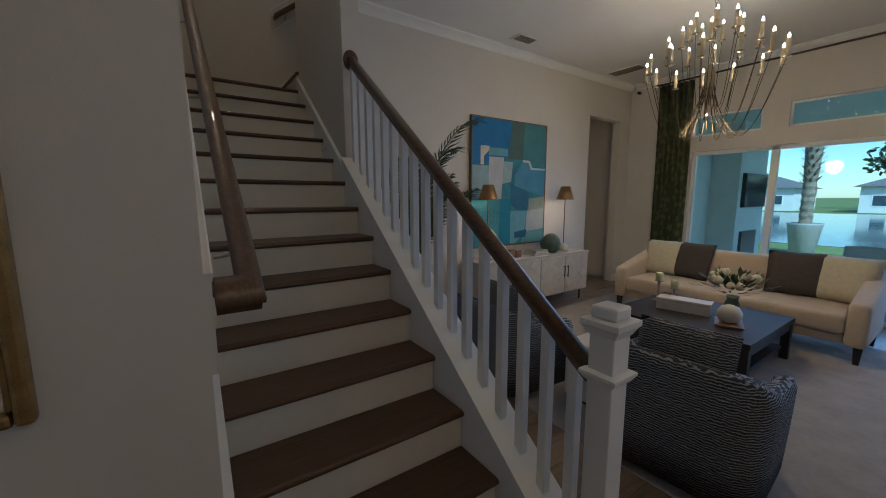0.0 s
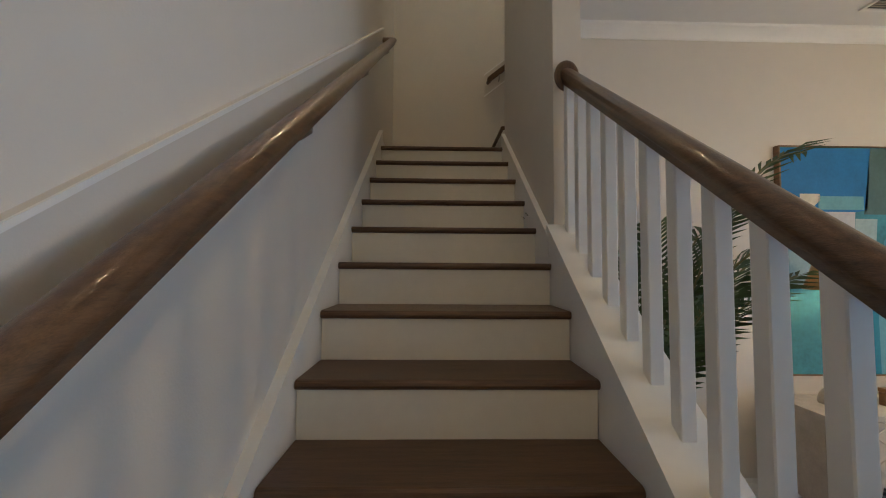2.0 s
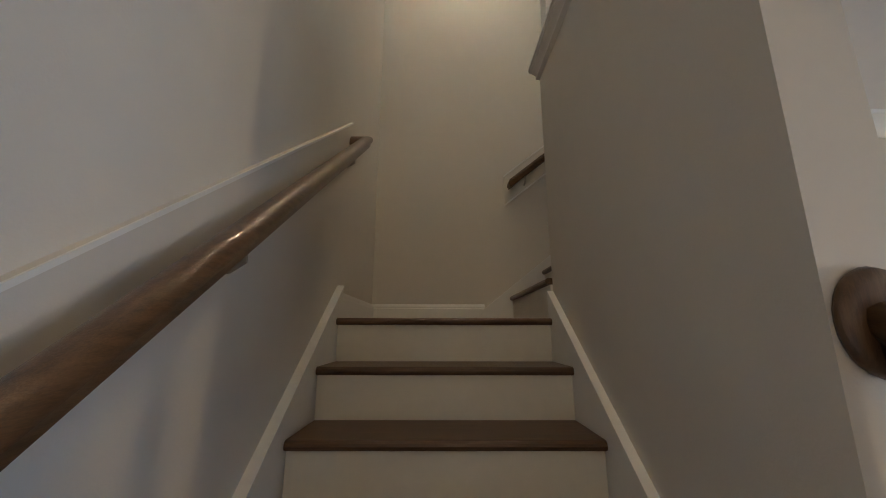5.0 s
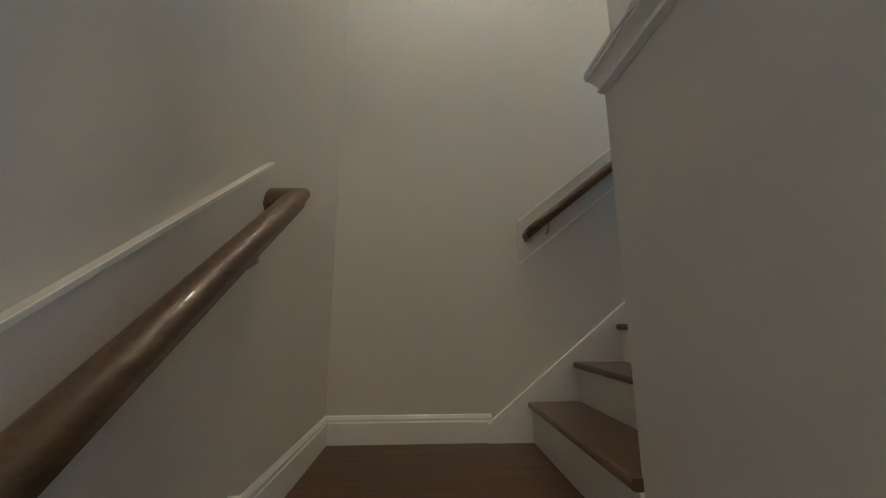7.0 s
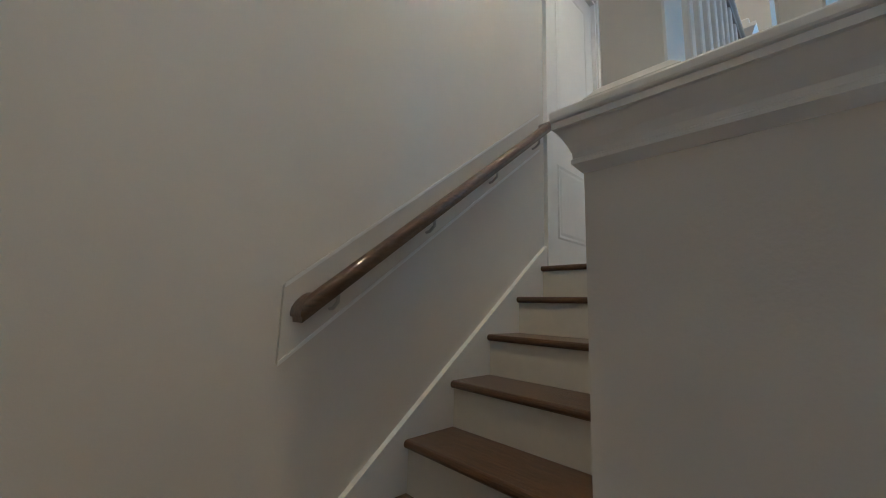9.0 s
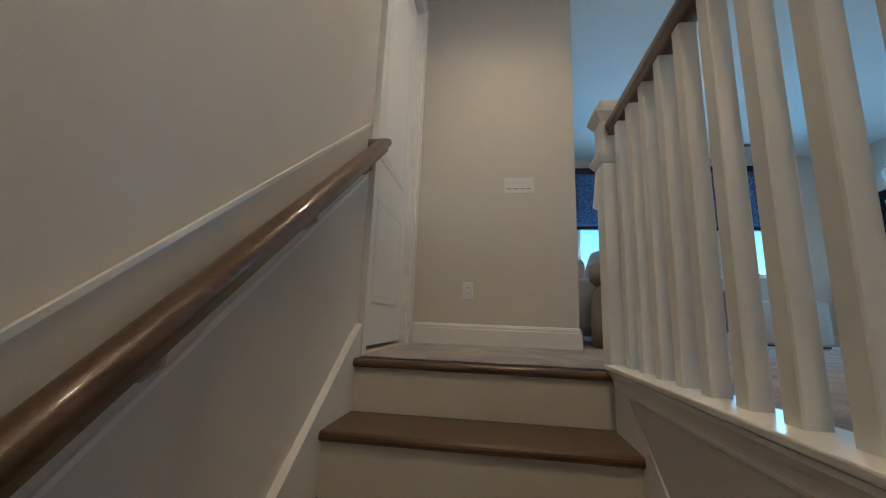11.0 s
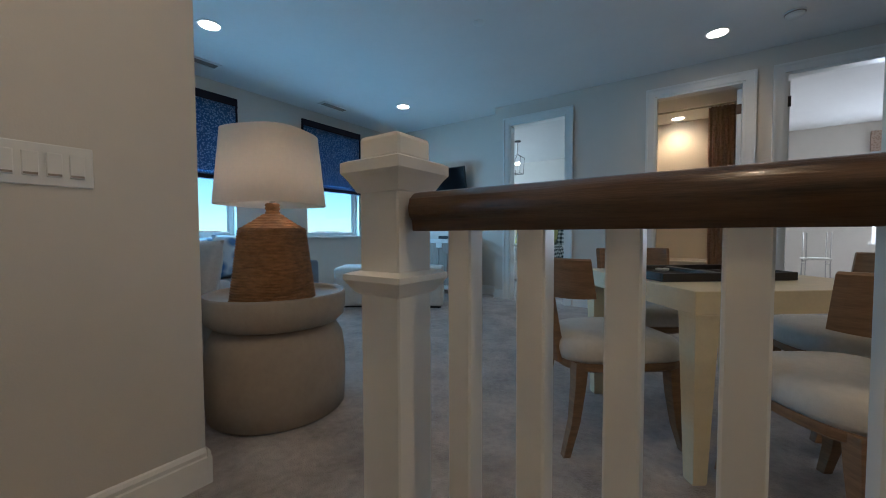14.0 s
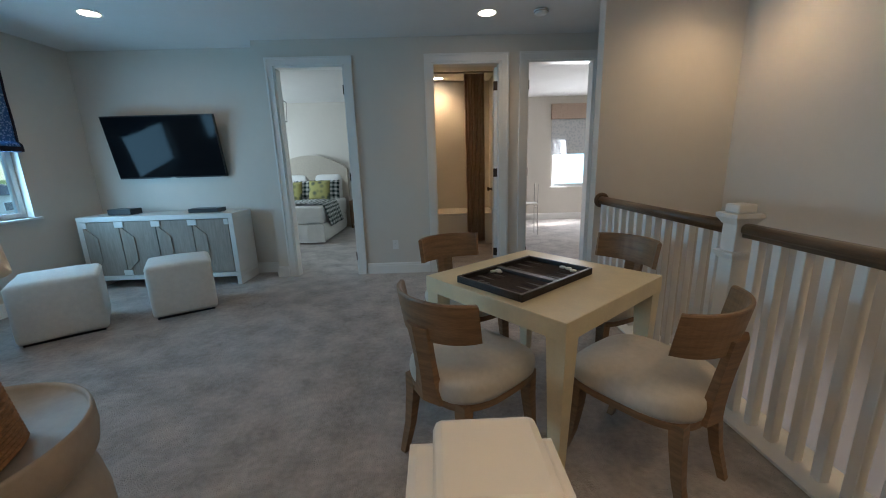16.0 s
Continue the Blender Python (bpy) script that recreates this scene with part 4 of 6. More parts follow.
def cushion(name, w, h, t, mat, m, label, category="pillow", group=""):
    """A square pillow, plump in the middle with drawn-out corners."""
    bm, n = bmesh.new(), 10
    grid = {}
    for s in (-1, 1):
        for i in range(n + 1):
            for j in range(n + 1):
                u, v = 2 * i / n - 1, 2 * j / n - 1
                edge = max(abs(u), abs(v)) > 0.999
                if edge and s == 1 and (i, j, -1) in grid:
                    grid[i, j, 1] = grid[i, j, -1]
                    continue
                k = (1 - u ** 2) * (1 - v ** 2)
                pin = 1 - 0.07 * (1 - abs(u * v)) * (abs(u) ** 4 + abs(v) ** 4) / 2
                grid[i, j, s] = bm.verts.new((u * w / 2 * pin, s * t / 2 * k ** 0.45 + 0.006 * noise.noise(Vector((u * 3, v * 3, s + w))) * k, v * h / 2 * pin + h / 2))
    for s in (-1, 1):
        for i in range(n):
            for j in range(n):
                bm.faces.new((grid[i, j, s], grid[i + 1, j, s], grid[i + 1, j + 1, s], grid[i, j + 1, s]))
    bmesh.ops.recalc_face_normals(bm, faces=bm.faces)
    o = tagged(part(name, bm, mat, smooth=True), label, category, group)
    o.matrix_basis = m
    return o


def sofa(label, m, length, depth, mat, seat_h=0.44, back_h=0.86, arm_h=0.62, arm_w=0.14, leg_h=0.12, cushions=2, legmat=None, slope=False):
    """A sofa along x that faces -y."""
    t = thing("sofa", label, "sofa", m)
    L, D = length / 2, depth
    part("frame", box(-L + arm_w, L - arm_w, 0.06, D - 0.12, leg_h, 0.27, 0.02), mat, t)
    part("backrest", box(-L + arm_w * 0.4, L - arm_w * 0.4, D - 0.22, D, leg_h, back_h, 0.06, 3), mat, t, smooth=True)
    for s in (-1, 1):
        bm = box(*sorted((s * L, s * (L - arm_w))), 0.0, D - 0.02, leg_h, arm_h, 0.04, 3)
        for v in bm.verts:
            if slope and v.co.z > arm_h - 0.1:
                v.co.z += (back_h - arm_h - 0.03) * max(0.0, v.co.y / D) ** 1.6
        part("arm", bm, mat, t, smooth=True)
        for y in (0.07, D - 0.09):
            bm = bmesh.new()
            sweep_sq(bm, 0, 0, [(0.02, 0.0), (0.032, leg_h)])
            part("leg", bm, legmat or WOOD, t, "dark tapered leg").matrix_basis = pose(s * (L - 0.06), y, 0)
    w = (length - 2 * arm_w) / cushions
    for i in range(cushions):
        x0 = -L + arm_w + i * w
        part("seat_cushion", box(x0 + 0.004, x0 + w - 0.004, 0.0, D - 0.21, 0.272, seat_h, 0.045, 3), mat, t, smooth=True)
    return t


BLUEGREY = make("blue_grey_fabric", (0.20, 0.25, 0.32), 0.9, vary=0.08, scale=30, bump=0.25, bump_scale=300, sheen=0.2)
BLUEPAT = shade_material("blue_print", (0.62, 0.68, 0.72), (0.10, 0.22, 0.42), 7)
PALEGREY = make("pale_grey_fabric", (0.50, 0.49, 0.48), 0.9, vary=0.06, scale=40, bump=0.25, bump_scale=300, sheen=0.2)
sofa("blue-grey upholstered sofa under the loft windows", pose(5.80, 2.35, UP, 0, 0, -90), 2.0, 0.86, BLUEGREY, back_h=0.88)
lc = sofa("pale grey upholstered chair beside the side table", pose(4.82, 2.66, UP), 0.86, 0.80, PALEGREY, back_h=0.74, arm_h=0.56, cushions=1)
lc.name = "armchair"
lc["category"] = "armchair"
cushion("pillow", 0.46, 0.44, 0.16, PALEGREY, pose(4.72, 3.12, UP + 0.45, 12, 0, 8), "plump pale grey pillow on the armchair")
cushion("pillow", 0.50, 0.48, 0.17, BLUEPAT, pose(6.32, 2.0, UP + 0.45, -14, 0, -82), "blue and white printed pillow on the sofa", group="printed pillows")
cushion("pillow", 0.46, 0.44, 0.16, BLUEPAT, pose(6.28, 2.55, UP + 0.45, -16, 0, -95), "blue and white printed pillow on the sofa", group="printed pillows")

# switches, outlets, vents, detector


def plate(name, label, w, h, m, gangs=1, rocker=True):
    t = thing(name, label, "switch" if rocker else "outlet", m)
    part("plate", box(-w / 2, w / 2, -0.006, 0.0, -h / 2, h / 2, 0.003), WHITEL, t)
    for i in range(gangs):
        x = (i - (gangs - 1) / 2) * 0.046
        if rocker:
            part("rocker", box(x - 0.016, x + 0.016, -0.011, -0.0062, -0.033, 0.033, 0.002), WHITEL, t)
            part("slot", box(x - 0.014, x + 0.014, -0.0118, -0.0112, -0.030, -0.024), GREYW, t)
        else:
            for z in (-0.02, 0.02):
                part("socket", box(-0.016, 0.016, -0.008, -0.0062, z - 0.013, z + 0.013, 0.002), WHITEL, t)
                for q in (-0.006, 0.006):
                    part("slot", box(q - 0.0012, q + 0.0012, -0.0086, -0.0081, z - 0.004, z + 0.006), BLACK, t)
    return t


plate("light_switch", "white four gang rocker switch on the wall", 0.208, 0.115, pose(SWX, 3.883, 5.18, 0, 0, -90), 4)
plate("outlet", "white duplex outlet on the wall", 0.07, 0.115, pose(SWX, 4.225, 4.43, 0, 0, -90), 1, False)
plate("outlet", "white duplex outlet on the wall", 0.07, 0.115, pose(3.1, DOORY, UP + 0.36, 0, 0, 180), 1, False)
plate("light_switch", "white rocker switch above the stair rail", 0.077, 0.128, pose(LEFTX, 0.829, 1.757, 0, 0, 90), 1)


def vent(x, y, z, lx, ly, label="white ceiling air vent"):
    t = thing("ceiling_vent", label, "vent", pose(x, y, z), group="ceiling vents")
    part("backing", box(-lx / 2 + 0.02, lx / 2 - 0.02, -ly / 2 + 0.02, ly / 2 - 0.02, -0.003, 0.0), BLACK, t)
    for s in (-1, 1):
        part("frame", box(-lx / 2, lx / 2, *sorted((s * ly / 2, s * (ly / 2 - 0.022))), -0.012, -0.0005), TRIM, t)
        part("frame", box(*sorted((s * lx / 2, s * (lx / 2 - 0.022))), -ly / 2 + 0.023, ly / 2 - 0.023, -0.012, -0.0005), TRIM, t)
    n = 6
    for i in range(n):
        if lx < ly:
            x0 = -lx / 2 + 0.03 + i * (lx - 0.06) / n
            part("slat", box(x0, x0 + 0.008, -ly / 2 + 0.023, ly / 2 - 0.023, -0.010, -0.004), GREYW, t)
        else:
            y0 = -ly / 2 + 0.03 + i * (ly - 0.06) / n
            part("slat", box(-lx / 2 + 0.023, lx / 2 - 0.023, y0, y0 + 0.008, -0.010, -0.004), GREYW, t)


vent(6.34, 0.68, CEIL1, 0.16, 0.42)
vent(6.34, 2.38, CEIL1, 0.16, 0.42)
sp = thing("sprinkler_cover", "flat white round sprinkler cover on the ceiling", "sprinkler", pose(3.69, 1.30, CEIL1))
part("cover_plate", lathe([(0.0, -0.008), (0.036, -0.008), (0.042, -0.005), (0.042, -0.001)], 24), TRIM, sp, smooth=True)
part("cover_rim", hoop([(0.043, -0.004), (0.050, -0.004), (0.050, 0.0), (0.043, 0.0)]), TRIM, sp)
sd = thing("smoke_detector", "round white smoke detector on the ceiling", "smoke detector", pose(1.55, -0.03, CEIL1))
part("housing", lathe([(0.0, -0.038), (0.045, -0.036), (0.06, -0.026), (0.066, -0.008), (0.068, 0.0)], 28), TRIM, sd, smooth=True)
part("grille", lathe([(0.062, -0.020), (0.067, -0.018), (0.067, -0.013), (0.062, -0.011)], 28), GREYW, sd)

# bedroom behind the first doorway
BEDW = make("white_bedding", (0.75, 0.75, 0.73), 0.9, vary=0.04, scale=8, bump=0.3, bump_scale=20)
HEADB = make("beige_upholstery", (0.50, 0.45, 0.38), 0.9, vary=0.05, scale=30, bump=0.2, bump_scale=300)
GREENP = shade_material("green_print", (0.40, 0.38, 0.15), (0.10, 0.12, 0.09), 8)


def check_material(name, upright):
    m = make(name, (0.6, 0.6, 0.6), 0.9, vary=0.0)
    n, l = m.node_tree.nodes, m.node_tree.links
    tc, sep = n.new("ShaderNodeTexCoord"), n.new("ShaderNodeSeparateXYZ")
    l.new(tc.outputs["Object"], sep.inputs[0])

    def math_node(op, a, b):
        q = n.new("ShaderNodeMath")
        q.operation = op
        for i, v in enumerate((a, b)):
            if isinstance(v, float):
                q.inputs[i].default_value = v
            else:
                l.new(v, q.inputs[i])
        return q.outputs[0]

    def stripe(v):
        return math_node("GREATER_THAN", math_node("FRACT", math_node("MULTIPLY", v, 11.0), 0.0), 0.5)

    across = sep.outputs[0] if upright else math_node("ADD", sep.outputs[0], sep.outputs[2])
    both = math_node("MULTIPLY", math_node("ADD", stripe(across), stripe(sep.outputs[2 if upright else 1])), 0.5)
    mix = n.new("ShaderNodeMix")
    mix.data_type = "RGBA"
    mix.inputs[6].default_value, mix.inputs[7].default_value = (0.66, 0.68, 0.66, 1), (0.012, 0.03, 0.03, 1)
    l.new(math_node("POWER", both, 0.7), mix.inputs[0])
    l.new(mix.outputs[2], n["Principled BSDF"].inputs["Base Color"])
    return m


CHECK = check_material("checked_throw", False)
CHECKP = check_material("checked_pillow", True)
bed = thing("bed", "made bed with an arched upholstered headboard and white bedding", "bed", pose(5.32, -4.7, UP))
arch = [(-0.82, 0.0)] + [(-0.82 + 1.64 * i / 20, 1.28 + 0.30 * math.sin(math.pi * i / 20) ** 0.8) for i in range(21)] + [(0.82, 0.0)]
part("headboard", prism(arch, 0.0, 0.09, "y"), HEADB, bed, "beige arched headboard")
part("mattress", box(-0.76, 0.76, 0.1, 2.02, 0.34, 0.66, 0.05, 3), BEDW, bed, smooth=True)
part("box_base", box(-0.74, 0.74, 0.12, 1.98, 0.06, 0.339), BEDW, bed)
bm = bmesh.new()
path = [(-0.765, 0.3)] + [(-0.765, 0.3 + 1.75 * i / 12) for i in range(1, 13)] + [(-0.765 + 1.53 * i / 12, 2.05) for i in range(1, 13)] + [(0.765, 2.05 - 1.75 * i / 12) for i in range(1, 13)]
prev = None
for i, (x, y) in enumerate(path):
    o = 0.012 * math.sin(i * 1.9)
    pr = [bm.verts.new((x + o, y + o, z)) for z in (0.03, 0.345)] + [bm.verts.new(((x + o) * 0.985, (y + o) * 0.985, z)) for z in (0.345, 0.03)]
    if prev:
        for k in range(4):
            bm.faces.new((prev[k], prev[(k + 1) % 4], pr[(k + 1) % 4], pr[k]))
    prev = pr
bmesh.ops.recalc_face_normals(bm, faces=bm.faces)
part("bed_skirt", bm, BEDW, bed, "pleated white bed skirt")
for s in (-1, 1):
    part("foot", box(s * 0.66 - 0.03, s * 0.66 + 0.03, 1.85, 1.91, 0.0, 0.059), WOOD, bed)
for i, (x, y, z, w, h, mt, lb) in enumerate(((-0.40, 0.22, 0.66, 0.62, 0.58, BEDW, "plain white bed pillow against the headboard"), (0.35, 0.22, 0.66, 0.62, 0.58, BEDW, "plain white bed pillow against the headboard"), (-0.46, 0.42, 0.66, 0.46, 0.42, CHECKP, "dark checked bed pillow"), (0.05, 0.42, 0.66, 0.46, 0.42, CHECKP, "dark checked bed pillow"), (-0.30, 0.56, 0.66, 0.44, 0.42, GREENP, "green printed throw pillow on the bed"), (0.28, 0.56, 0.66, 0.44, 0.40, GREENP, "green printed throw pillow on the bed"))):
    cushion("bed_pillow", w, h, 0.16, mt, bed.matrix_basis @ pose(x, y, z - 0.01, 18), lb, "pillow")
bm = bmesh.new()
edge = [(-0.87, 0.30), (-0.83, 0.46), (-0.795, 0.60), (-0.74, 0.685), (-0.4, 0.71), (0.0, 0.70), (0.4, 0.71), (0.74, 0.685), (0.795, 0.60), (0.83, 0.46), (0.87, 0.30)]
prev = None
for i in range(15):
    y = 0.95 + 0.93 * i / 14
    row = []
    for under in (0, 1):
        for k, (x, z) in enumerate(edge):
            fall = max(0.0, 0.66 - z)
            w = 0.05 * fall * math.sin(i * 1.35) + 0.012 * math.sin(i * 0.9 + k)
            s = -1 if x < 0 else 1
            row.append(bm.verts.new((x + s * (w if fall else 0.0) - s * 0.02 * under * (1 if fall else 0), y + 0.35 * fall * (0.5 - i / 14) + 0.03 * math.sin(k * 1.1), z + (0.0 if fall else 0.006 * math.sin(i * 1.1 + k)) - 0.018 * under)))
    if prev:
        m = len(edge)
        for k in range(m - 1):
            bm.faces.new((prev[k], prev[k + 1], row[k + 1], row[k]))
            bm.faces.new((prev[m + k + 1], prev[m + k], row[m + k], row[m + k + 1]))
        bm.faces.new((prev[0], row[0], row[m], prev[m]))
        bm.faces.new((prev[m - 1], prev[2 * m - 1], row[2 * m - 1], row[m - 1]))
    if i in (0, 14):
        for k in range(len(edge) - 1):
            bm.faces.new((row[k], row[k + 1], row[len(edge) + k + 1], row[len(edge) + k]))
    prev = row
bmesh.ops.recalc_face_normals(bm, faces=bm.faces)
throw = tagged(part("throw_blanket", bm, CHECK, smooth=True), "dark green and white checked throw on the bed", "blanket")
throw.matrix_basis = bed.matrix_basis
ns = thing("nightstand", "small wooden nightstand beside the bed", "nightstand", pose(4.22, -4.5, UP))
part("body", box(-0.22, 0.22, -0.2, 0.2, 0.1, 0.6, 0.006), CHAIRW, ns)
part("drawer", box(-0.2, 0.2, 0.201, 0.212, 0.36, 0.57, 0.004), CHAIRW, ns)
for s in (-1, 1):
    for q in (-1, 1):
        part("leg", box(s * 0.19 - 0.02, s * 0.19 + 0.02, q * 0.17 - 0.02, q * 0.17 + 0.02, 0.0, 0.099), CHAIRW, ns)
pl = thing("lantern_pendant", "dark open frame lantern pendant, lit", "pendant light", pose(5.06, -2.6, CEIL1))
part("canopy", lathe([(0.055, -0.02), (0.06, 0.0)], 20), BRONZE, pl)
part("rod", tube([(0, 0, -0.02), (0, 0, -0.25)], 0.006), BRONZE, pl)
cr = [(-0.08, -0.08), (0.08, -0.08), (0.08, 0.08), (-0.08, 0.08)]
for i, (x, y) in enumerate(cr):
    nx, ny = cr[(i + 1) % 4]
    part("frame_bar", tube([(0, 0, -0.25), (x * 1.2, y * 1.2, -0.32), (x, y, -0.62)], 0.006, 6), BRONZE, pl)
    part("frame_bar", tube([(x, y, -0.62), (nx, ny, -0.62)], 0.006, 6), BRONZE, pl)
    part("candle", tube([(x * 0.35, y * 0.35, -0.55), (x * 0.35, y * 0.35, -0.45)], 0.008, 8), WHITEL, pl)
    part("bulb", lathe([(0.004, -0.45), (0.012, -0.435), (0.009, -0.41), (0.001, -0.395)], 10, (x * 0.35, y * 0.35)), GLOW, pl, "lit candle bulb", smooth=True)

# bathroom
TUBW = make("bath_enamel", (0.78, 0.75, 0.68), 0.2, vary=0.02)
CURT = shade_material("shower_cloth", (0.58, 0.45, 0.36), (0.44, 0.32, 0.25), 40, 0.3)
tub = thing("bathtub", "beige alcove bathtub against the wall", "bathtub", pose(2.23, -2.62, UP))
part("apron", box(-0.62, 0.62, 0.32, 0.37, 0.0, 0.48, 0.01), TUBW, tub)
part("rim", box(-0.62, 0.62, -0.37, 0.38, 0.481, 0.52, 0.012), TUBW, tub)
sc = thing("shower_curtain", "tan patterned shower curtain hanging drawn aside", "curtain", pose(1.79, -2.2, UP))
bm = bmesh.new()
n = 36
rows = []
for z in [0.06 + i * 0.32 for i in range(9)]:
    rows.append([bm.verts.new((0.31 * i / n * (0.92 + 0.03 * z), 0.035 * math.sin(i * 1.25) + 0.008 * math.sin(i * 0.7 + z * 2), z)) for i in range(n + 1)])
for a, b in zip(rows, rows[1:]):
    for i in range(n):
        bm.faces.new((a[i], a[i + 1], b[i + 1], b[i]))
bmesh.ops.solidify(bm, geom=bm.faces[:], thickness=0.004)
part("cloth", bm, CURT, sc, smooth=True)
part("rod", tube([(-0.185, 0, 2.64), (1.06, 0, 2.64)], 0.012, 10), STEEL, sc, "nickel curtain rod")

# far bedroom window
w3 = thing("window_3", "white bedroom window with a lowered pale shade", "window", kind="structure")
bm = bmesh.new()
a0, a1, b0, b1 = W3
for p in ((a0, a0 + 0.06, b0, b1), (a1 - 0.06, a1, b0, b1), (a0 + 0.06, a1 - 0.06, b0, b0 + 0.06), (a0 + 0.06, a1 - 0.06, b1 - 0.06, b1)):
    slab(bm, p[0], p[1], -4.85, -4.80, p[2], p[3], 0.004, 1)
part("window_frame", bm, VINYL, w3)
part("meeting_rail", box(a0 + 0.06, a1 - 0.06, -4.845, -4.805, (b0 + b1) / 2 - 0.025, (b0 + b1) / 2 + 0.025), VINYL, w3)
g = part("pane", box(a0 + 0.06, a1 - 0.06, -4.83, -4.826, b0 + 0.06, b1 - 0.06), GLASS, w3)
g.visible_shadow = False
part("window_sill", box(a0 - 0.04, a1 + 0.04, -4.80, -4.72, b0 - 0.025, b0, 0.004), TRIM, w3)
PALESH = shade_material("pale_shade", (0.62, 0.62, 0.62), (0.50, 0.52, 0.54), 20, 0.25)
rs = thing("fabric_shade", "pale fabric shade with a tan patterned valance", "window shade")
part("fabric", box(a0 - 0.04, a1 + 0.04, -4.735, -4.72, UP + 1.45, UP + 2.45, 0.004), PALESH, rs)
part("valance", box(a0 - 0.07, a1 + 0.07, -4.715, -4.66, UP + 2.2, UP + 2.52, 0.01), CURT, rs, "tan patterned valance")
stl = thing("metal_stand", "slim metal framed stand in the bedroom", "stand", pose(0.87, -2.95, UP))
for x in (-0.13, 0.13):
    for y in (-0.13, 0.13):
        part("leg", tube([(x, y, 0), (x * 0.9, y * 0.9, 0.55), (x * 0.9, y * 0.9 + 0.02, 0.92)], 0.007, 6), STEEL, stl)
    part("crossbar", tube([(x * 0.9, -0.12, 0.5), (x * 0.9, 0.12, 0.5)], 0.007, 6), STEEL, stl)
part("seat", box(-0.14, 0.14, -0.14, 0.14, 0.55, 0.58, 0.01), LINEN, stl)

# ---- living room ----
CREAMF = make("cream_upholstery", (0.56, 0.46, 0.36), 0.9, vary=0.05, scale=30, bump=0.25, bump_scale=300, sheen=0.3)
CREAMP = make("cream_pillow", (0.58, 0.54, 0.42), 0.9, vary=0.08, scale=25, bump=0.25, bump_scale=250)
DARKP = make("charcoal_pillow", (0.085, 0.075, 0.07), 0.9, vary=0.1, scale=30, bump=0.25, bump_scale=300)
ESPRESSO = make("espresso_wood", (0.018, 0.014, 0.013), 0.55, vary=0.2, scale=6, stretch=(8, 1, 8))
BRASS = make("aged_brass", (0.42, 0.34, 0.23), 0.42, metal=1.0, vary=0.08, scale=20)
BRASSY = make("dark_brass", (0.40, 0.26, 0.12), 0.35, metal=1.0, vary=0.1, scale=20)
CANDLE = make("candle_sleeve", (0.74, 0.62, 0.42), 0.6)
FLAME = make("candle_bulb", (1.0, 0.9, 0.7), 0.4, emit=(1.0, 0.76, 0.45), power=28)
MARBLE = make("pale_stone", (0.62, 0.57, 0.50), 0.45, vary=0.1, scale=9, bump=0.05)
GREENG = make("green_ceramic", (0.10, 0.15, 0.115), 0.55, vary=0.3, scale=14)
RUG = make("pale_rug", (0.40, 0.36, 0.33), 0.95, vary=0.1, scale=5, bump=0.6, bump_scale=160)
LEAFM = make("palm_leaf", (0.045, 0.085, 0.022), 0.55, vary=0.3, scale=8, each=0.1)
STEM = make("palm_stem", (0.16, 0.15, 0.06), 0.6, vary=0.2)
BASKET = make("pot_ceramic", (0.35, 0.33, 0.30), 0.5, vary=0.1, scale=14)
CURTM = shade_material("green_drape", (0.13, 0.15, 0.08), (0.26, 0.27, 0.15), 9)


def zebra_material():
    m = make("ripple_weave", (0.1, 0.1, 0.1), 0.85, vary=0.0)
    n, l = m.node_tree.nodes, m.node_tree.links
    tc, wv, cr = n.new("ShaderNodeTexCoord"), n.new("ShaderNodeTexWave"), n.new("ShaderNodeValToRGB")
    wv.bands_direction = "Z"
    wv.inputs["Scale"].default_value, wv.inputs["Distortion"].default_value = 22, 6
    wv.inputs["Detail"].default_value, wv.inputs["Detail Scale"].default_value = 3, 1.2
    cr.color_ramp.elements[0].position, cr.color_ramp.elements[1].position = 0.55, 0.85
    cr.color_ramp.elements[0].color, cr.color_ramp.elements[1].color = (0.034, 0.036, 0.042, 1), (0.28, 0.28, 0.29, 1)
    l.new(tc.outputs["Object"], wv.inputs["Vector"])
    l.new(wv.outputs[0], cr.inputs[0])
    l.new(cr.outputs[0], n["Principled BSDF"].inputs["Base Color"])
    bp = n.new("ShaderNodeBump")
    bp.inputs["Strength"].default_value, bp.inputs["Distance"].default_value = 0.4, 0.004
    l.new(wv.outputs[0], bp.inputs["Height"])
    l.new(bp.outputs[0], n["Principled BSDF"].inputs["Normal"])
    return m


ZEBRA = zebra_material()

rug = built("area_rug", box(2.0, 5.9, -1.4, 2.85, 0.0, 0.012, 0.004), RUG, "pale woven rug under the seating group", "rug", kind="")
sofa("cream upholstered sofa with sloping arms and dark tapered legs", pose(5.09, 1.18, 0.012, 0, 0, -90), 2.52, 0.98, CREAMF, seat_h=0.47, back_h=0.88, arm_h=0.60, arm_w=0.16, leg_h=0.17, cushions=1, legmat=ESPRESSO, slope=True)
for y, mt, turn, lb in ((2.14, CREAMP, -84, "cream pillow leaning on the sofa arm"), (1.80, DARKP, -98, "charcoal pillow on the cream sofa"), (0.66, DARKP, -80, "charcoal pillow on the cream sofa"), (0.30, CREAMP, -102, "cream pillow leaning on the sofa arm")):
    cushion("pillow", 0.54, 0.52, 0.18, mt, pose(5.71, y - 0.06, 0.485, -20, 0, turn), lb)

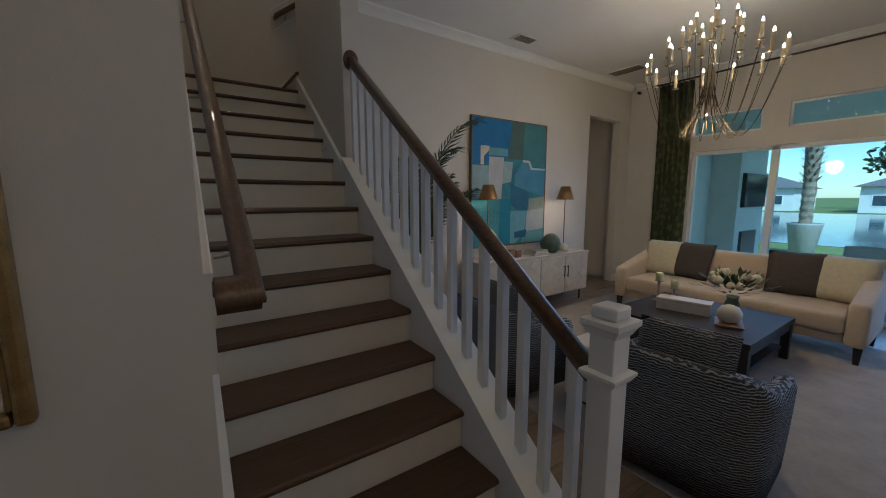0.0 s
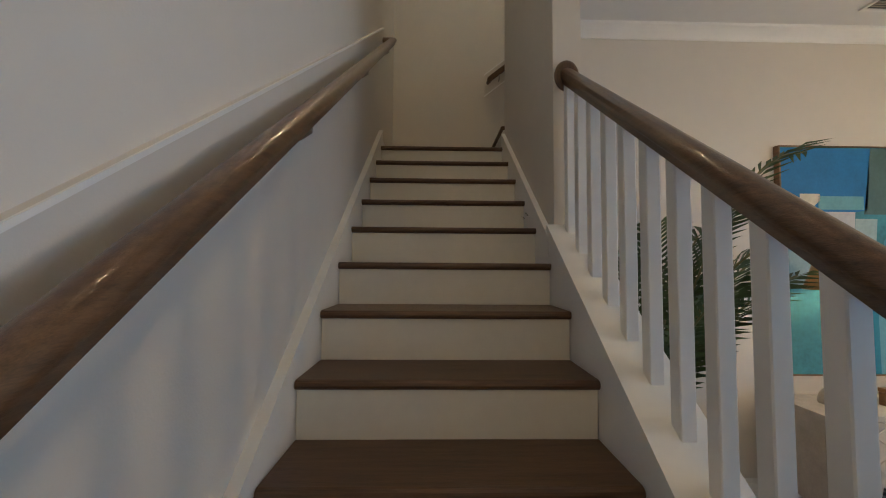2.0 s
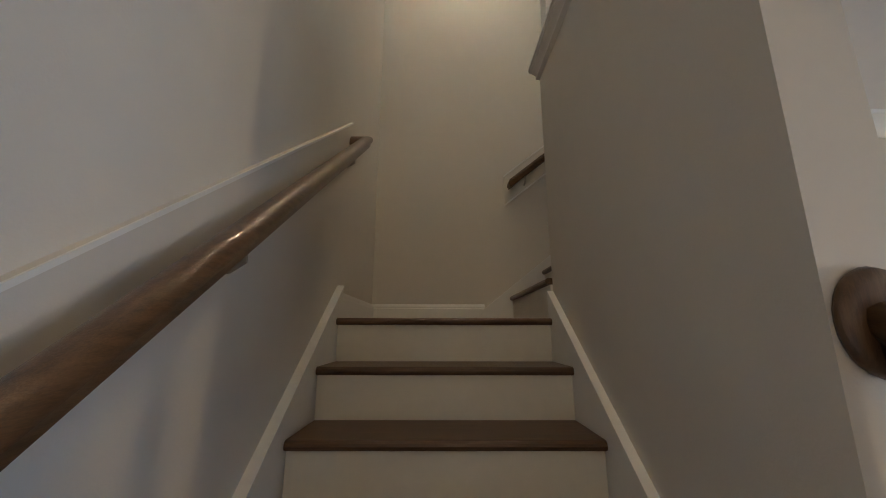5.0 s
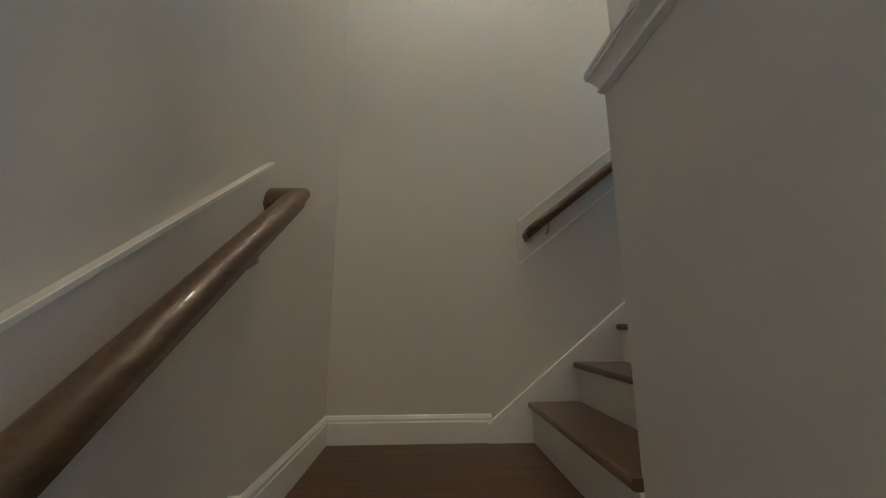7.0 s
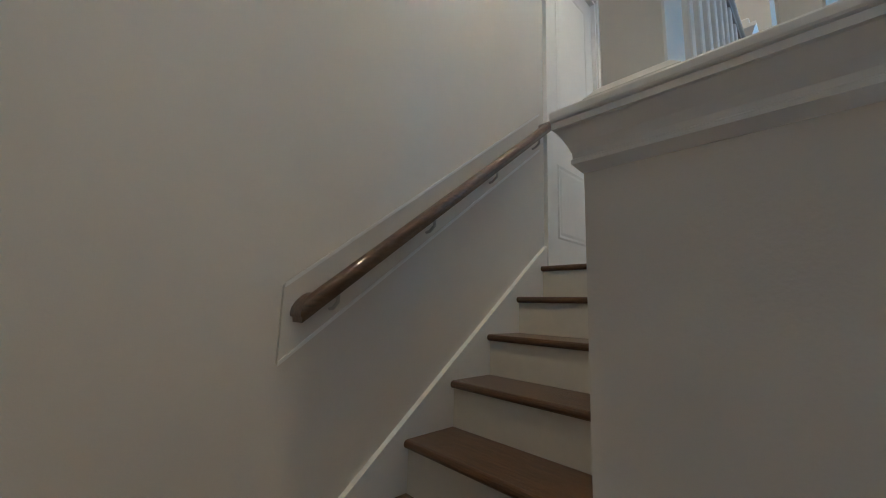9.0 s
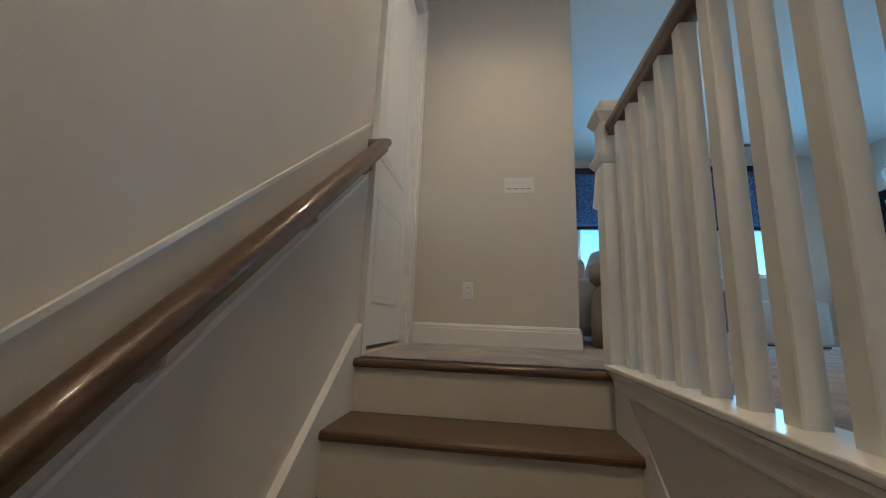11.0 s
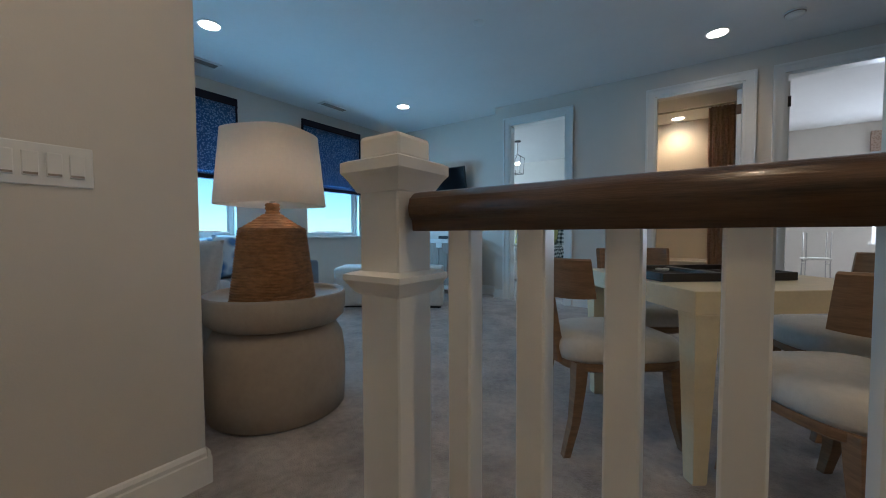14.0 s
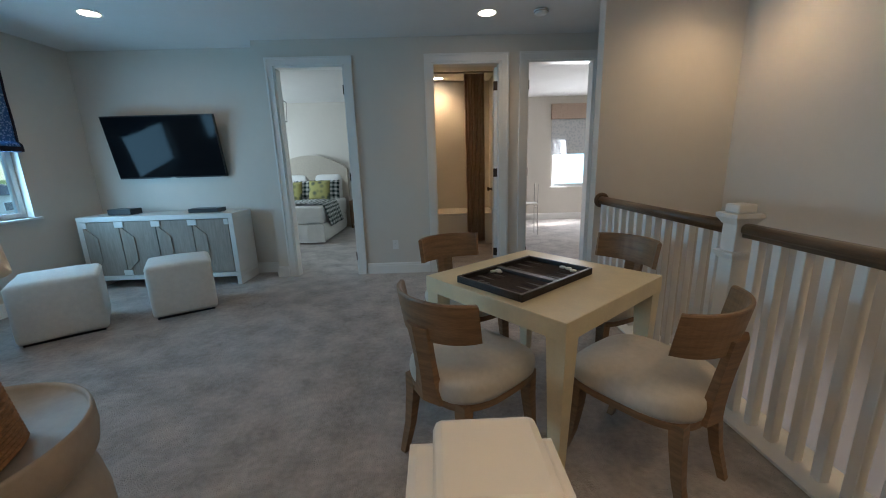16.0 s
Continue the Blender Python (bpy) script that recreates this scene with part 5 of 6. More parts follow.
ct = thing("coffee_table", "large espresso wood coffee table with a lower shelf", "coffee table", pose(4.22, 1.0, 0.012))
part("tabletop", box(-0.62, 0.62, -0.62, 0.62, 0.375, 0.425, 0.005), ESPRESSO, ct)
part("shelf", box(-0.56, 0.56, -0.56, 0.56, 0.10, 0.13, 0.004), ESPRESSO, ct)
for a in (-1, 1):
    part("apron", box(-0.55, 0.55, *sorted((a * 0.60, a * 0.575)), 0.30, 0.374), ESPRESSO, ct)
    part("apron", box(*sorted((a * 0.60, a * 0.575)), -0.55, 0.55, 0.30, 0.374), ESPRESSO, ct)
    for b in (-1, 1):
        part("leg", box(a * 0.575 - 0.035, a * 0.575 + 0.035, b * 0.575 - 0.035, b * 0.575 + 0.035, 0.0, 0.374, 0.004), ESPRESSO, ct)
TZ = 0.437
CANDLEG = make("pale_green_wax", (0.60, 0.60, 0.36), 0.5, vary=0.05)
for x, y, h in ((4.36, 1.47, 0.24), (4.42, 1.33, 0.17)):
    c = thing("candle_holder", "turned candle holder with a pale green pillar candle", "candle holder", pose(x, y, TZ), group="candle holders")
    part("stem", lathe([(0.05, 0.0), (0.05, 0.01), (0.018, 0.03), (0.026, h * 0.4), (0.012, h * 0.6), (0.016, h - 0.02), (0.045, h - 0.01), (0.048, h)], 20), STEEL, c, smooth=True)
    part("candle", lathe([(0.038, h), (0.039, h + 0.085), (0.032, h + 0.09), (0.0, h + 0.086)], 20), CANDLEG, c, "pale green candle", smooth=True)
bx = thing("storage_box", "long pale shagreen box on the coffee table", "box", pose(4.18, 1.12, TZ, 0, 0, -78))
part("base", box(-0.24, 0.24, -0.09, 0.09, 0.0, 0.085, 0.006), MARBLE, bx)
part("lid", box(-0.242, 0.242, -0.092, 0.092, 0.086, 0.125, 0.006), MARBLE, bx)
vs = thing("flower_vase", "dark glass vase with cream flowers and grey foliage", "flowers", pose(4.48, 0.80, TZ) @ Matrix.Diagonal((1.2, 1.2, 1.15, 1)))
part("vase", lathe([(0.045, 0.0), (0.06, 0.02), (0.055, 0.09), (0.04, 0.13), (0.048, 0.16), (0.04, 0.155), (0.03, 0.12)], 20), GREENG, vs, smooth=True)
PETAL = make("cream_petal", (0.62, 0.58, 0.44), 0.8, vary=0.1, scale=40)
LEAFG = make("grey_green_leaf", (0.13, 0.15, 0.08), 0.7, vary=0.3, scale=30)
rnd = random.Random(4)
bm = bmesh.new()
for i in range(150):
    a, e = rnd.uniform(0, 2 * math.pi), rnd.uniform(-0.15, 1.2)
    r = rnd.uniform(0.14, 0.30)
    p = Vector((r * math.cos(a) * math.cos(e), r * math.sin(a) * math.cos(e), 0.22 + 0.6 * r * math.sin(e)))
    d = (p - Vector((0, 0, 0.16))).normalized()
    s = d.cross(Vector((0, 0, 1))).normalized() * rnd.uniform(0.010, 0.018)
    q = [p - d * 0.05, p + s, p + d * 0.045, p - s]
    bm.faces.new([bm.verts.new(v) for v in q])
bmesh.ops.solidify(bm, geom=bm.faces[:], thickness=0.001)
part("foliage", bm, LEAFG, vs, "grey green leaves")
for i in range(13):
    a, e = i * 2.4, 0.25 + 0.9 * (i % 4) / 4
    p = Vector((0.19 * math.cos(a) * math.cos(e), 0.19 * math.sin(a) * math.cos(e), 0.25 + 0.13 * math.sin(e)))
    bm = bmesh.new()
    bmesh.ops.create_icosphere(bm, subdivisions=2, radius=0.034, matrix=Matrix.Translation(p))
    for v in bm.verts:
        v.co += (v.co - p) * 0.35 * noise.noise(v.co * 60)
    part("flower", bm, PETAL, vs, "cream flower head", smooth=True)
br = thing("tray", "low wooden tray on the coffee table", "tray", pose(4.05, 0.68, TZ, 0, 0, 20))
part("board", box(-0.15, 0.15, -0.11, 0.11, 0.012, 0.024, 0.004), CHAIRW, br)
for s in (-1, 1):
    part("foot", box(s * 0.12 - 0.01, s * 0.12 + 0.01, -0.1, 0.1, 0.0, 0.011), CHAIRW, br)
orb = tagged(part("stone_orb", lathe([(0.03, 0.0), (0.075, 0.015), (0.10, 0.06), (0.098, 0.10), (0.07, 0.145), (0.03, 0.162), (0.0, 0.165)], 24), MARBLE, smooth=True), "smooth cream stone orb on the wooden tray", "ornament")
orb.matrix_basis = pose(4.05, 0.68, TZ + 0.024)


def armchair(x, y, turn):
    """A barrel chair: a curved back that wraps into the arms, a loose seat and a back pillow. It faces +x."""
    t = thing("armchair", "barrel armchair in black and white ripple weave", "armchair", pose(x, y, 0.012, 0, 0, turn), group="ripple weave armchairs")
    bm, rows = bmesh.new(), []
    n = 30
    for i in range(n + 1):
        f = i / n
        a = math.pi * (0.40 + 1.20 * f)
        cx, cy = math.cos(a), math.sin(a)
        px, py = 0.44 * (abs(cx) ** 0.42) * (1 if cx > 0 else -1), 0.44 * (abs(cy) ** 0.40) * (1 if cy > 0 else -1)
        h = 0.60 + 0.16 * max(0.0, -cx) ** 0.5
        q = Vector((px, py, 0))
        w = q * 0.70
        rows.append([bm.verts.new((p.x, p.y, z)) for p, z in ((q * 0.97, 0.06), (q, 0.30), (q * 1.02, h - 0.06), (q * 0.98, h - 0.012), (q * 0.90, h), (q * 0.80, h - 0.012), (w * 1.04, h - 0.07), (w, 0.30))])
    for r, s in zip(rows, rows[1:]):
        for i in range(7):
            bm.faces.new((r[i], r[i + 1], s[i + 1], s[i]))
        bm.faces.new((r[7], r[0], s[0], s[7]))
    bm.faces.new(rows[0])
    bm.faces.new(rows[-1][::-1])
    bmesh.ops.recalc_face_normals(bm, faces=bm.faces)
    part("shell", bm, ZEBRA, t, smooth=True)
    part("seat_cushion", box(-0.26, 0.47, -0.29, 0.29, 0.26, 0.46, 0.05, 3), ZEBRA, t, smooth=True)
    part("base", box(-0.28, 0.42, -0.30, 0.30, 0.05, 0.258, 0.02), ZEBRA, t)
    for a in (-1, 1):
        for b in (-1, 1):
            part("foot", box(a * 0.26 - 0.025, a * 0.26 + 0.025, b * 0.26 - 0.025, b * 0.26 + 0.025, 0.0, 0.06), ESPRESSO, t)
    c = cushion("pillow", 0.52, 0.44, 0.16, ZEBRA, t.matrix_basis @ pose(-0.24, 0, 0.45, -14, 0, -90), "ripple weave pillow on the armchair")


armchair(2.42, 0.34, 4)
armchair(2.30, 1.74, -4)
cu = thing("cube_table", "cream upholstered cube table between the armchairs", "side table", pose(2.60, 1.04, 0.012))
part("body", box(-0.22, 0.22, -0.19, 0.19, 0.02, 0.48, 0.02), LINEN, cu)
part("plinth", box(-0.20, 0.20, -0.17, 0.17, 0.0, 0.019), ESPRESSO, cu)
bk = thing("book", "closed grey book on the cube table", "book", pose(2.60, 1.04, 0.493, 0, 0, 25))
part("pages", box(-0.095, 0.098, -0.068, 0.068, 0.003, 0.021), MARBLE, bk)
for z in (0.0, 0.0215):
    part("cover", box(-0.10, 0.10, -0.07, 0.07, z, z + 0.0028), GREYW, bk)
part("spine", box(-0.103, -0.1003, -0.07, 0.07, 0.0, 0.0243), GREYW, bk)

# console with carved fronts, lamps, vase and books
WASH = make("whitewashed_oak", (0.60, 0.55, 0.49), 0.6, vary=0.1, scale=10, bump=0.1, bump_scale=60)
sb = thing("sideboard", "whitewashed carved sideboard on slim metal legs", "sideboard", pose(4.08, 3.17, 0.0))
SW, SD = 1.10, 0.21
part("carcass", box(-SW, SW, -SD + 0.02, SD, 0.17, 0.75, 0.004), WASH, sb)
part("top", box(-SW - 0.01, SW + 0.01, -SD - 0.005, SD + 0.005, 0.751, 0.785, 0.004), WASH, sb)
for i in range(4):
    x0 = -SW + i * SW / 2
    dr = part("door", box(x0 + 0.006, x0 + SW / 2 - 0.006, -SD, -SD + 0.019, 0.18, 0.745, 0.002, 1), WASH, sb)
    cx = x0 + SW / 4
    for r in range(3):
        for c in range(2):
            ex, ez = x0 + 0.14 + c * 0.27, 0.275 + r * 0.19
            part("carved_facet", prism([(ex - 0.115, ez), (ex, ez - 0.075), (ex + 0.115, ez), (ex, ez + 0.075)], -SD - 0.007, -SD - 0.0002, "y"), WASH, dr)
    hx = x0 + (SW / 2 - 0.04 if i % 2 == 0 else 0.04)
    part("handle", box(hx - 0.006, hx + 0.006, -SD - 0.03, -SD - 0.018, 0.42, 0.60, 0.003), BRONZE, dr, "dark bar handle")
    for z in (0.44, 0.58):
        part("handle_post", box(hx - 0.004, hx + 0.004, -SD - 0.018, -SD, z - 0.004, z + 0.004), BRONZE, dr)
for s in (-1, 1):
    for y in (-0.15, 0.17):
        part("leg", tube([(s * (SW - 0.1), y, 0.0), (s * (SW - 0.1), y, 0.172)], 0.012, 8), BRONZE, sb, "slim dark metal leg")
for x in (3.25, 4.84):
    t = thing("buffet_lamp", "slender table lamp with a brass cone shade", "lamp", pose(x, 3.18, 0.785), group="buffet lamps")
    part("foot", lathe([(0.075, 0.0), (0.078, 0.02), (0.07, 0.06), (0.045, 0.10), (0.02, 0.115), (0.008, 0.12)], 24), MARBLE, t, "pale stone foot", smooth=True)
    part("stem", tube([(0, 0, 0.115), (0, 0, 0.96)], 0.007, 8), BRASSY, t)
    bm, rr = bmesh.new(), []
    for r, z in ((0.135, 0.80), (0.125, 0.83), (0.07, 1.0), (0.066, 1.0), (0.121, 0.83), (0.131, 0.80)):
        rr.append([bm.verts.new((r * math.cos(2 * math.pi * i / 28), r * math.sin(2 * math.pi * i / 28), z)) for i in range(28)])
    for a, b in zip(rr, rr[1:] + rr[:1]):
        for i in range(28):
            bm.faces.new((a[i], a[(i + 1) % 28], b[(i + 1) % 28], b[i]))
    bmesh.ops.recalc_face_normals(bm, faces=bm.faces)
    part("shade", bm, BRASSY, t, "brass cone shade", smooth=True)
    part("bulb", lathe([(0.008, 0.83), (0.024, 0.86), (0.02, 0.90), (0.006, 0.93)], 14), GLOW, t, "lit bulb", smooth=True)
    lamp("buffet_lamp_light", "POINT", pose(x, 3.18, 0.785 + 0.815), 4.5, WARM, 0.03)
vz = thing("ceramic_vase", "mottled green lobed ceramic vase on the sideboard", "vase", pose(4.52, 3.16, 0.785))
bm = lathe([(0.09, 0.0), (0.14, 0.05), (0.155, 0.13), (0.13, 0.21), (0.08, 0.26), (0.04, 0.285), (0.03, 0.28)], 32)
for v in bm.verts:
    a = math.atan2(v.co.y, v.co.x)
    v.co.x *= 1 + 0.07 * math.cos(a * 3)
    v.co.y *= 1 + 0.07 * math.cos(a * 3)
part("body", bm, GREENG, vz, smooth=True)
PAPER = make("book_cloth", (0.55, 0.52, 0.48), 0.8, vary=0.1)
for i, (w, d, mt) in enumerate(((0.16, 0.12, PAPER), (0.15, 0.11, GREYW))):
    b = thing("book", "thick closed book stacked on the sideboard", "book", pose(4.16, 3.14, 0.785 + i * 0.036, 0, 0, 6 * i))
    part("pages", box(-w + 0.004, w - 0.004, -d + 0.004, d - 0.004, 0.003, 0.031), MARBLE, b)
    for z in (0.0, 0.0315):
        part("cover", box(-w, w, -d, d, z, z + 0.003), mt, b)
for x, h in ((3.62, 0.12), (3.74, 0.10)):
    b = thing("wooden_block", "small brown wooden keepsake box on the sideboard", "box", pose(x, 3.12, 0.785), group="keepsake boxes")
    part("body", box(-0.05, 0.05, -0.05, 0.05, 0.0, h * 0.75, 0.004), CHAIRW, b)
    part("lid", box(-0.052, 0.052, -0.052, 0.052, h * 0.76, h, 0.004), CHAIRW, b)

# abstract canvas: flat colour fields as thin paint layers
art = thing("abstract_painting", "large abstract canvas in blues, greens and cream", "painting", pose(3.872, ARTY - 0.045, 0.0))
AW, AB, AT = 0.727, 0.93, 2.69
part("canvas", box(-AW, AW, 0.0, 0.042, AB, AT, 0.003, 1), make("canvas_teal", (0.05, 0.24, 0.30), 0.7, vary=0.25, scale=4), art)
tones = {}


def field(pts, colour, k):
    """A flat field of paint; the outline is in shares of the canvas, from its top left corner."""
    if colour not in tones:
        tones[colour] = make("paint", colour, 0.65, vary=0.12, scale=5, bump=0.1, bump_scale=60)
    out = [(-AW + 2 * AW * u, AT - (AT - AB) * v) for u, v in pts]
    part("paint_field", prism(out, -0.0015 - 0.0006 * k, -0.0002 - 0.0006 * k + 0.0004, "y"), tones[colour], art)


field([(0.003, 0.003), (0.50, 0.003), (0.47, 0.28), (0.003, 0.36)], (0.01, 0.17, 0.42), 0)
field([(0.50, 0.003), (0.68, 0.003), (0.66, 0.30), (0.45, 0.30)], (0.07, 0.14, 0.13), 0)
field([(0.68, 0.003), (0.997, 0.003), (0.997, 0.33), (0.75, 0.33), (0.66, 0.27)], (0.06, 0.22, 0.25), 0)
field([(0.003, 0.36), (0.21, 0.36), (0.21, 0.62), (0.003, 0.62)], (0.30, 0.44, 0.46), 1)
field([(0.10, 0.21), (0.21, 0.21), (0.21, 0.24), (0.14, 0.29), (0.14, 0.355), (0.10, 0.355)], (0.66, 0.62, 0.50), 2)
field([(0.20, 0.22), (0.45, 0.22), (0.45, 0.28), (0.20, 0.28)], (0.14, 0.36, 0.42), 2)
field([(0.205, 0.29), (0.40, 0.29), (0.37, 0.62), (0.205, 0.62)], (0.50, 0.52, 0.54), 3)
field([(0.40, 0.32), (0.52, 0.32), (0.50, 0.48), (0.38, 0.50)], (0.34, 0.46, 0.48), 4)
field([(0.55, 0.42), (0.68, 0.30), (0.78, 0.36), (0.997, 0.37), (0.997, 0.60), (0.55, 0.52)], (0.08, 0.28, 0.44), 2)
field([(0.66, 0.30), (0.76, 0.30), (0.80, 0.36), (0.997, 0.36), (0.997, 0.375), (0.78, 0.375), (0.74, 0.32), (0.66, 0.315)], (0.62, 0.62, 0.56), 5)
field([(0.50, 0.50), (0.76, 0.56), (0.74, 0.72), (0.60, 0.72), (0.50, 0.66)], (0.02, 0.14, 0.24), 5)
field([(0.76, 0.62), (0.997, 0.60), (0.997, 0.70), (0.76, 0.72)], (0.32, 0.38, 0.30), 4)
field([(0.37, 0.62), (0.50, 0.62), (0.50, 0.997), (0.34, 0.997)], (0.01, 0.20, 0.30), 4)
field([(0.50, 0.72), (0.74, 0.72), (0.70, 0.90), (0.58, 0.997), (0.50, 0.997)], (0.14, 0.36, 0.46), 3)
field([(0.74, 0.72), (0.997, 0.70), (0.997, 0.88), (0.72, 0.90)], (0.42, 0.46, 0.46), 3)
field([(0.70, 0.90), (0.997, 0.88), (0.997, 0.997), (0.66, 0.997)], (0.12, 0.32, 0.34), 3)
field([(0.56, 0.90), (0.74, 0.88), (0.72, 0.95), (0.56, 0.95)], (0.01, 0.11, 0.20), 6)
for s in (-1, 1):
    part("frame_edge", box(*sorted((s * (AW + 0.002), s * (AW + 0.014))), -0.006, 0.042, AB - 0.012, AT + 0.012), CHAIRW, art, "thin wooden edge")
    part("frame_edge", box(-AW, AW, -0.006, 0.042, *((AB - 0.012, AB - 0.002) if s < 0 else (AT + 0.002, AT + 0.012))), CHAIRW, art, "thin wooden edge")

# palm in a pot
palm = thing("potted_palm", "tall potted areca palm with feathery fronds", "plant", pose(1.74, 2.86, 0.0))
part("pot", lathe([(0.15, 0.0), (0.17, 0.02), (0.21, 0.36), (0.22, 0.40), (0.20, 0.40), (0.19, 0.34), (0.0, 0.33)], 28), BASKET, palm, smooth=True)
rnd = random.Random(11)
leaflet = []
for i in range(20):
    a = i * 2.399 if i < 18 else (-0.25, 0.1)[i - 18]
    lean = 0.40 + 0.55 * rnd.random()
    h = rnd.uniform(1.05, 2.05)
    d = Vector((math.cos(a), math.sin(a) * 0.62, 0))
    if d.y > 0:
        d.y *= 0.5
    pts = []
    for k in range(15):
        f = k / 14
        out = 0.03 + lean * 0.98 * f ** 1.8
        z = 0.33 + h * (f - 0.18 * f ** 4 * lean)
        if i >= 18:
            out = 0.03 + (0.90, 0.72)[i - 18] * f ** 1.7
            z = 0.33 + (2.66, 2.36)[i - 18] * f - 0.56 * f ** 5
        pts.append(d * out + Vector((0, 0, z)))
    part("stem", sweep(bmesh.new(), ring(0.007, 5), pts), STEM, palm)
    bm = bmesh.new()
    for k in range(24):
        f = 0.36 + 0.64 * k / 23
        q = f * 14
        i0 = min(13, int(q))
        p = pts[i0].lerp(pts[i0 + 1], q - i0)
        along = (pts[i0 + 1] - pts[i0]).normalized()
        side = along.cross(Vector((0, 0, 1)))
        side = side.normalized() if side.length > 0.05 else d.cross(Vector((0, 0, 1))).normalized()
        ln = (0.30 * math.sin(math.pi * min(1.0, (f - 0.36) / 0.68)) ** 0.6 + 0.04) * rnd.uniform(0.85, 1.1)
        for s in (-1, 1):
            w = (side * s * 0.8 + along * 0.75 + Vector((0, 0, 0.05))).normalized()
            e = p + w * ln - Vector((0, 0, ln * 0.22))
            m1 = p + w * ln * 0.45 + Vector((0, 0, 0.005))
            wd = along * 0.017
            v = [bm.verts.new(c) for c in (p - wd * 0.4, m1 - wd, e, m1 + wd, p + wd * 0.4)]
            bm.faces.new(v)
    fr = part("frond", bm, LEAFM, palm, "feathery green frond")
vent(3.75, 3.08, CEIL0, 0.34, 0.20)
vent(6.03, 3.0, CEIL0, 0.30, 0.56)
sc2 = thing("security_camera", "small black security camera on the wall", "camera", pose(6.955, 3.27, 3.50))
part("mount", box(-0.01, 0.03, -0.02, 0.02, -0.02, 0.02, 0.004), BLACK, sc2)
part("lens_body", tube([(-0.01, 0, 0), (-0.07, -0.02, -0.01)], 0.026, 14), BLACK, sc2)

# chandelier
ARMMETAL = make("dull_brass", (0.13, 0.105, 0.07), 0.65, metal=1.0, vary=0.1, scale=20)
cx0, cy0 = 4.30, 1.12
chd = thing("chandelier", "tiered brass candle chandelier with swooping arms, lit", "chandelier", pose(cx0, cy0, 0.0))
part("hub", lathe([(0.012, 2.42), (0.03, 2.45), (0.022, 2.52), (0.035, 2.60), (0.045, 2.70), (0.045, 2.84), (0.03, 2.88), (0.012, 2.92)], 20), BRASS, chd, smooth=True)
part("canopy", lathe([(0.02, CEIL0 - 0.05), (0.06, CEIL0 - 0.03), (0.065, CEIL0)], 20), BRASS, chd, smooth=True)
link = None
for i in range(14):
    z = 2.94 + i * 0.05
    pts = [(0.012 * math.cos(2 * math.pi * k / 10), 0.0, 0.03 * math.sin(2 * math.pi * k / 10)) for k in range(11)]
    m = pose(0, 0, z, 0, 0, 90 * (i % 2))
    if link is None:
        link = part("chain_link", sweep(bmesh.new(), ring(0.004, 5), pts, up=(0, 1, 0), cap=False), BRASS, chd)
        link.matrix_basis = m
    else:
        clone(link, chd, m)
for tier, (count, r, zc, dip) in enumerate(((7, 0.20, 3.17, 0.52), (10, 0.38, 3.01, 0.58), (13, 0.56, 2.83, 0.56))):
    arm = cup = sleeve = flame = None
    for i in range(count):
        a = 360 * (i + 0.5 * tier) / count
        m = pose(0, 0, 0, 0, 0, a)
        if arm is None:
            pts = []
            for k in range(13):
                f = k / 12
                x = 0.03 + (r - 0.03) * f ** 0.9
                z = (2.80 - 0.08 * tier) * (1 - f) + zc * f - dip * math.sin(math.pi * f) * (1.0 - 0.15 * f)
                pts.append((x, 0, z))
            arm = part("arm", tube(pts, 0.0028, 6), ARMMETAL, chd, smooth=True)
            cup = part("cup", lathe([(0.008, zc - 0.01), (0.034, zc), (0.036, zc + 0.006), (0.014, zc + 0.008)], 14, (r, 0)), BRASS, chd, smooth=True)
            sleeve = part("candle", lathe([(0.0165, zc + 0.008), (0.0165, zc + 0.155), (0.008, zc + 0.157)], 12, (r, 0)), CANDLE, chd, "cream candle sleeve", smooth=True)
            flame = part("bulb", lathe([(0.005, zc + 0.157), (0.011, zc + 0.168), (0.009, zc + 0.182), (0.002, zc + 0.198)], 10, (r, 0)), FLAME, chd, "lit flame bulb", smooth=True)
            for o in (arm, cup, sleeve, flame):
                o.matrix_basis = m
        else:
            for o in (arm, cup, sleeve, flame):
                clone(o, chd, m)
lamp("chandelier_light", "POINT", pose(cx0, cy0, 2.17), 70, WARM, 0.12)

# drape and rod
cur = thing("drape", "dark green patterned drape hanging beside the windows", "curtain", pose(WINX - 0.12, 2.33, 0.0))
bm, n, rows = bmesh.new(), 48, []
for z in [0.02 + i * 0.435 for i in range(9)]:
    rows.append([bm.verts.new((0.045 * math.sin(i * 0.85) + 0.01 * math.sin(i * 0.31 + z), 0.54 * i / n * (1 - 0.03 * math.sin(z)), z)) for i in range(n + 1)])
for a, b in zip(rows, rows[1:]):
    for i in range(n):
        bm.faces.new((a[i], a[i + 1], b[i + 1], b[i]))
bmesh.ops.solidify(bm, geom=bm.faces[:], thickness=0.005)
part("cloth", bm, CURTM, cur, smooth=True)
part("rod", tube([(0, -5.9, 3.53), (0, 0.62, 3.53)], 0.014, 10), BRONZE, cur, "dark curtain rod")
for y in (-2.6, 0.58):
    part("bracket", box(-0.008, 0.119, y - 0.008, y + 0.008, 3.50, 3.516), BRONZE, cur)

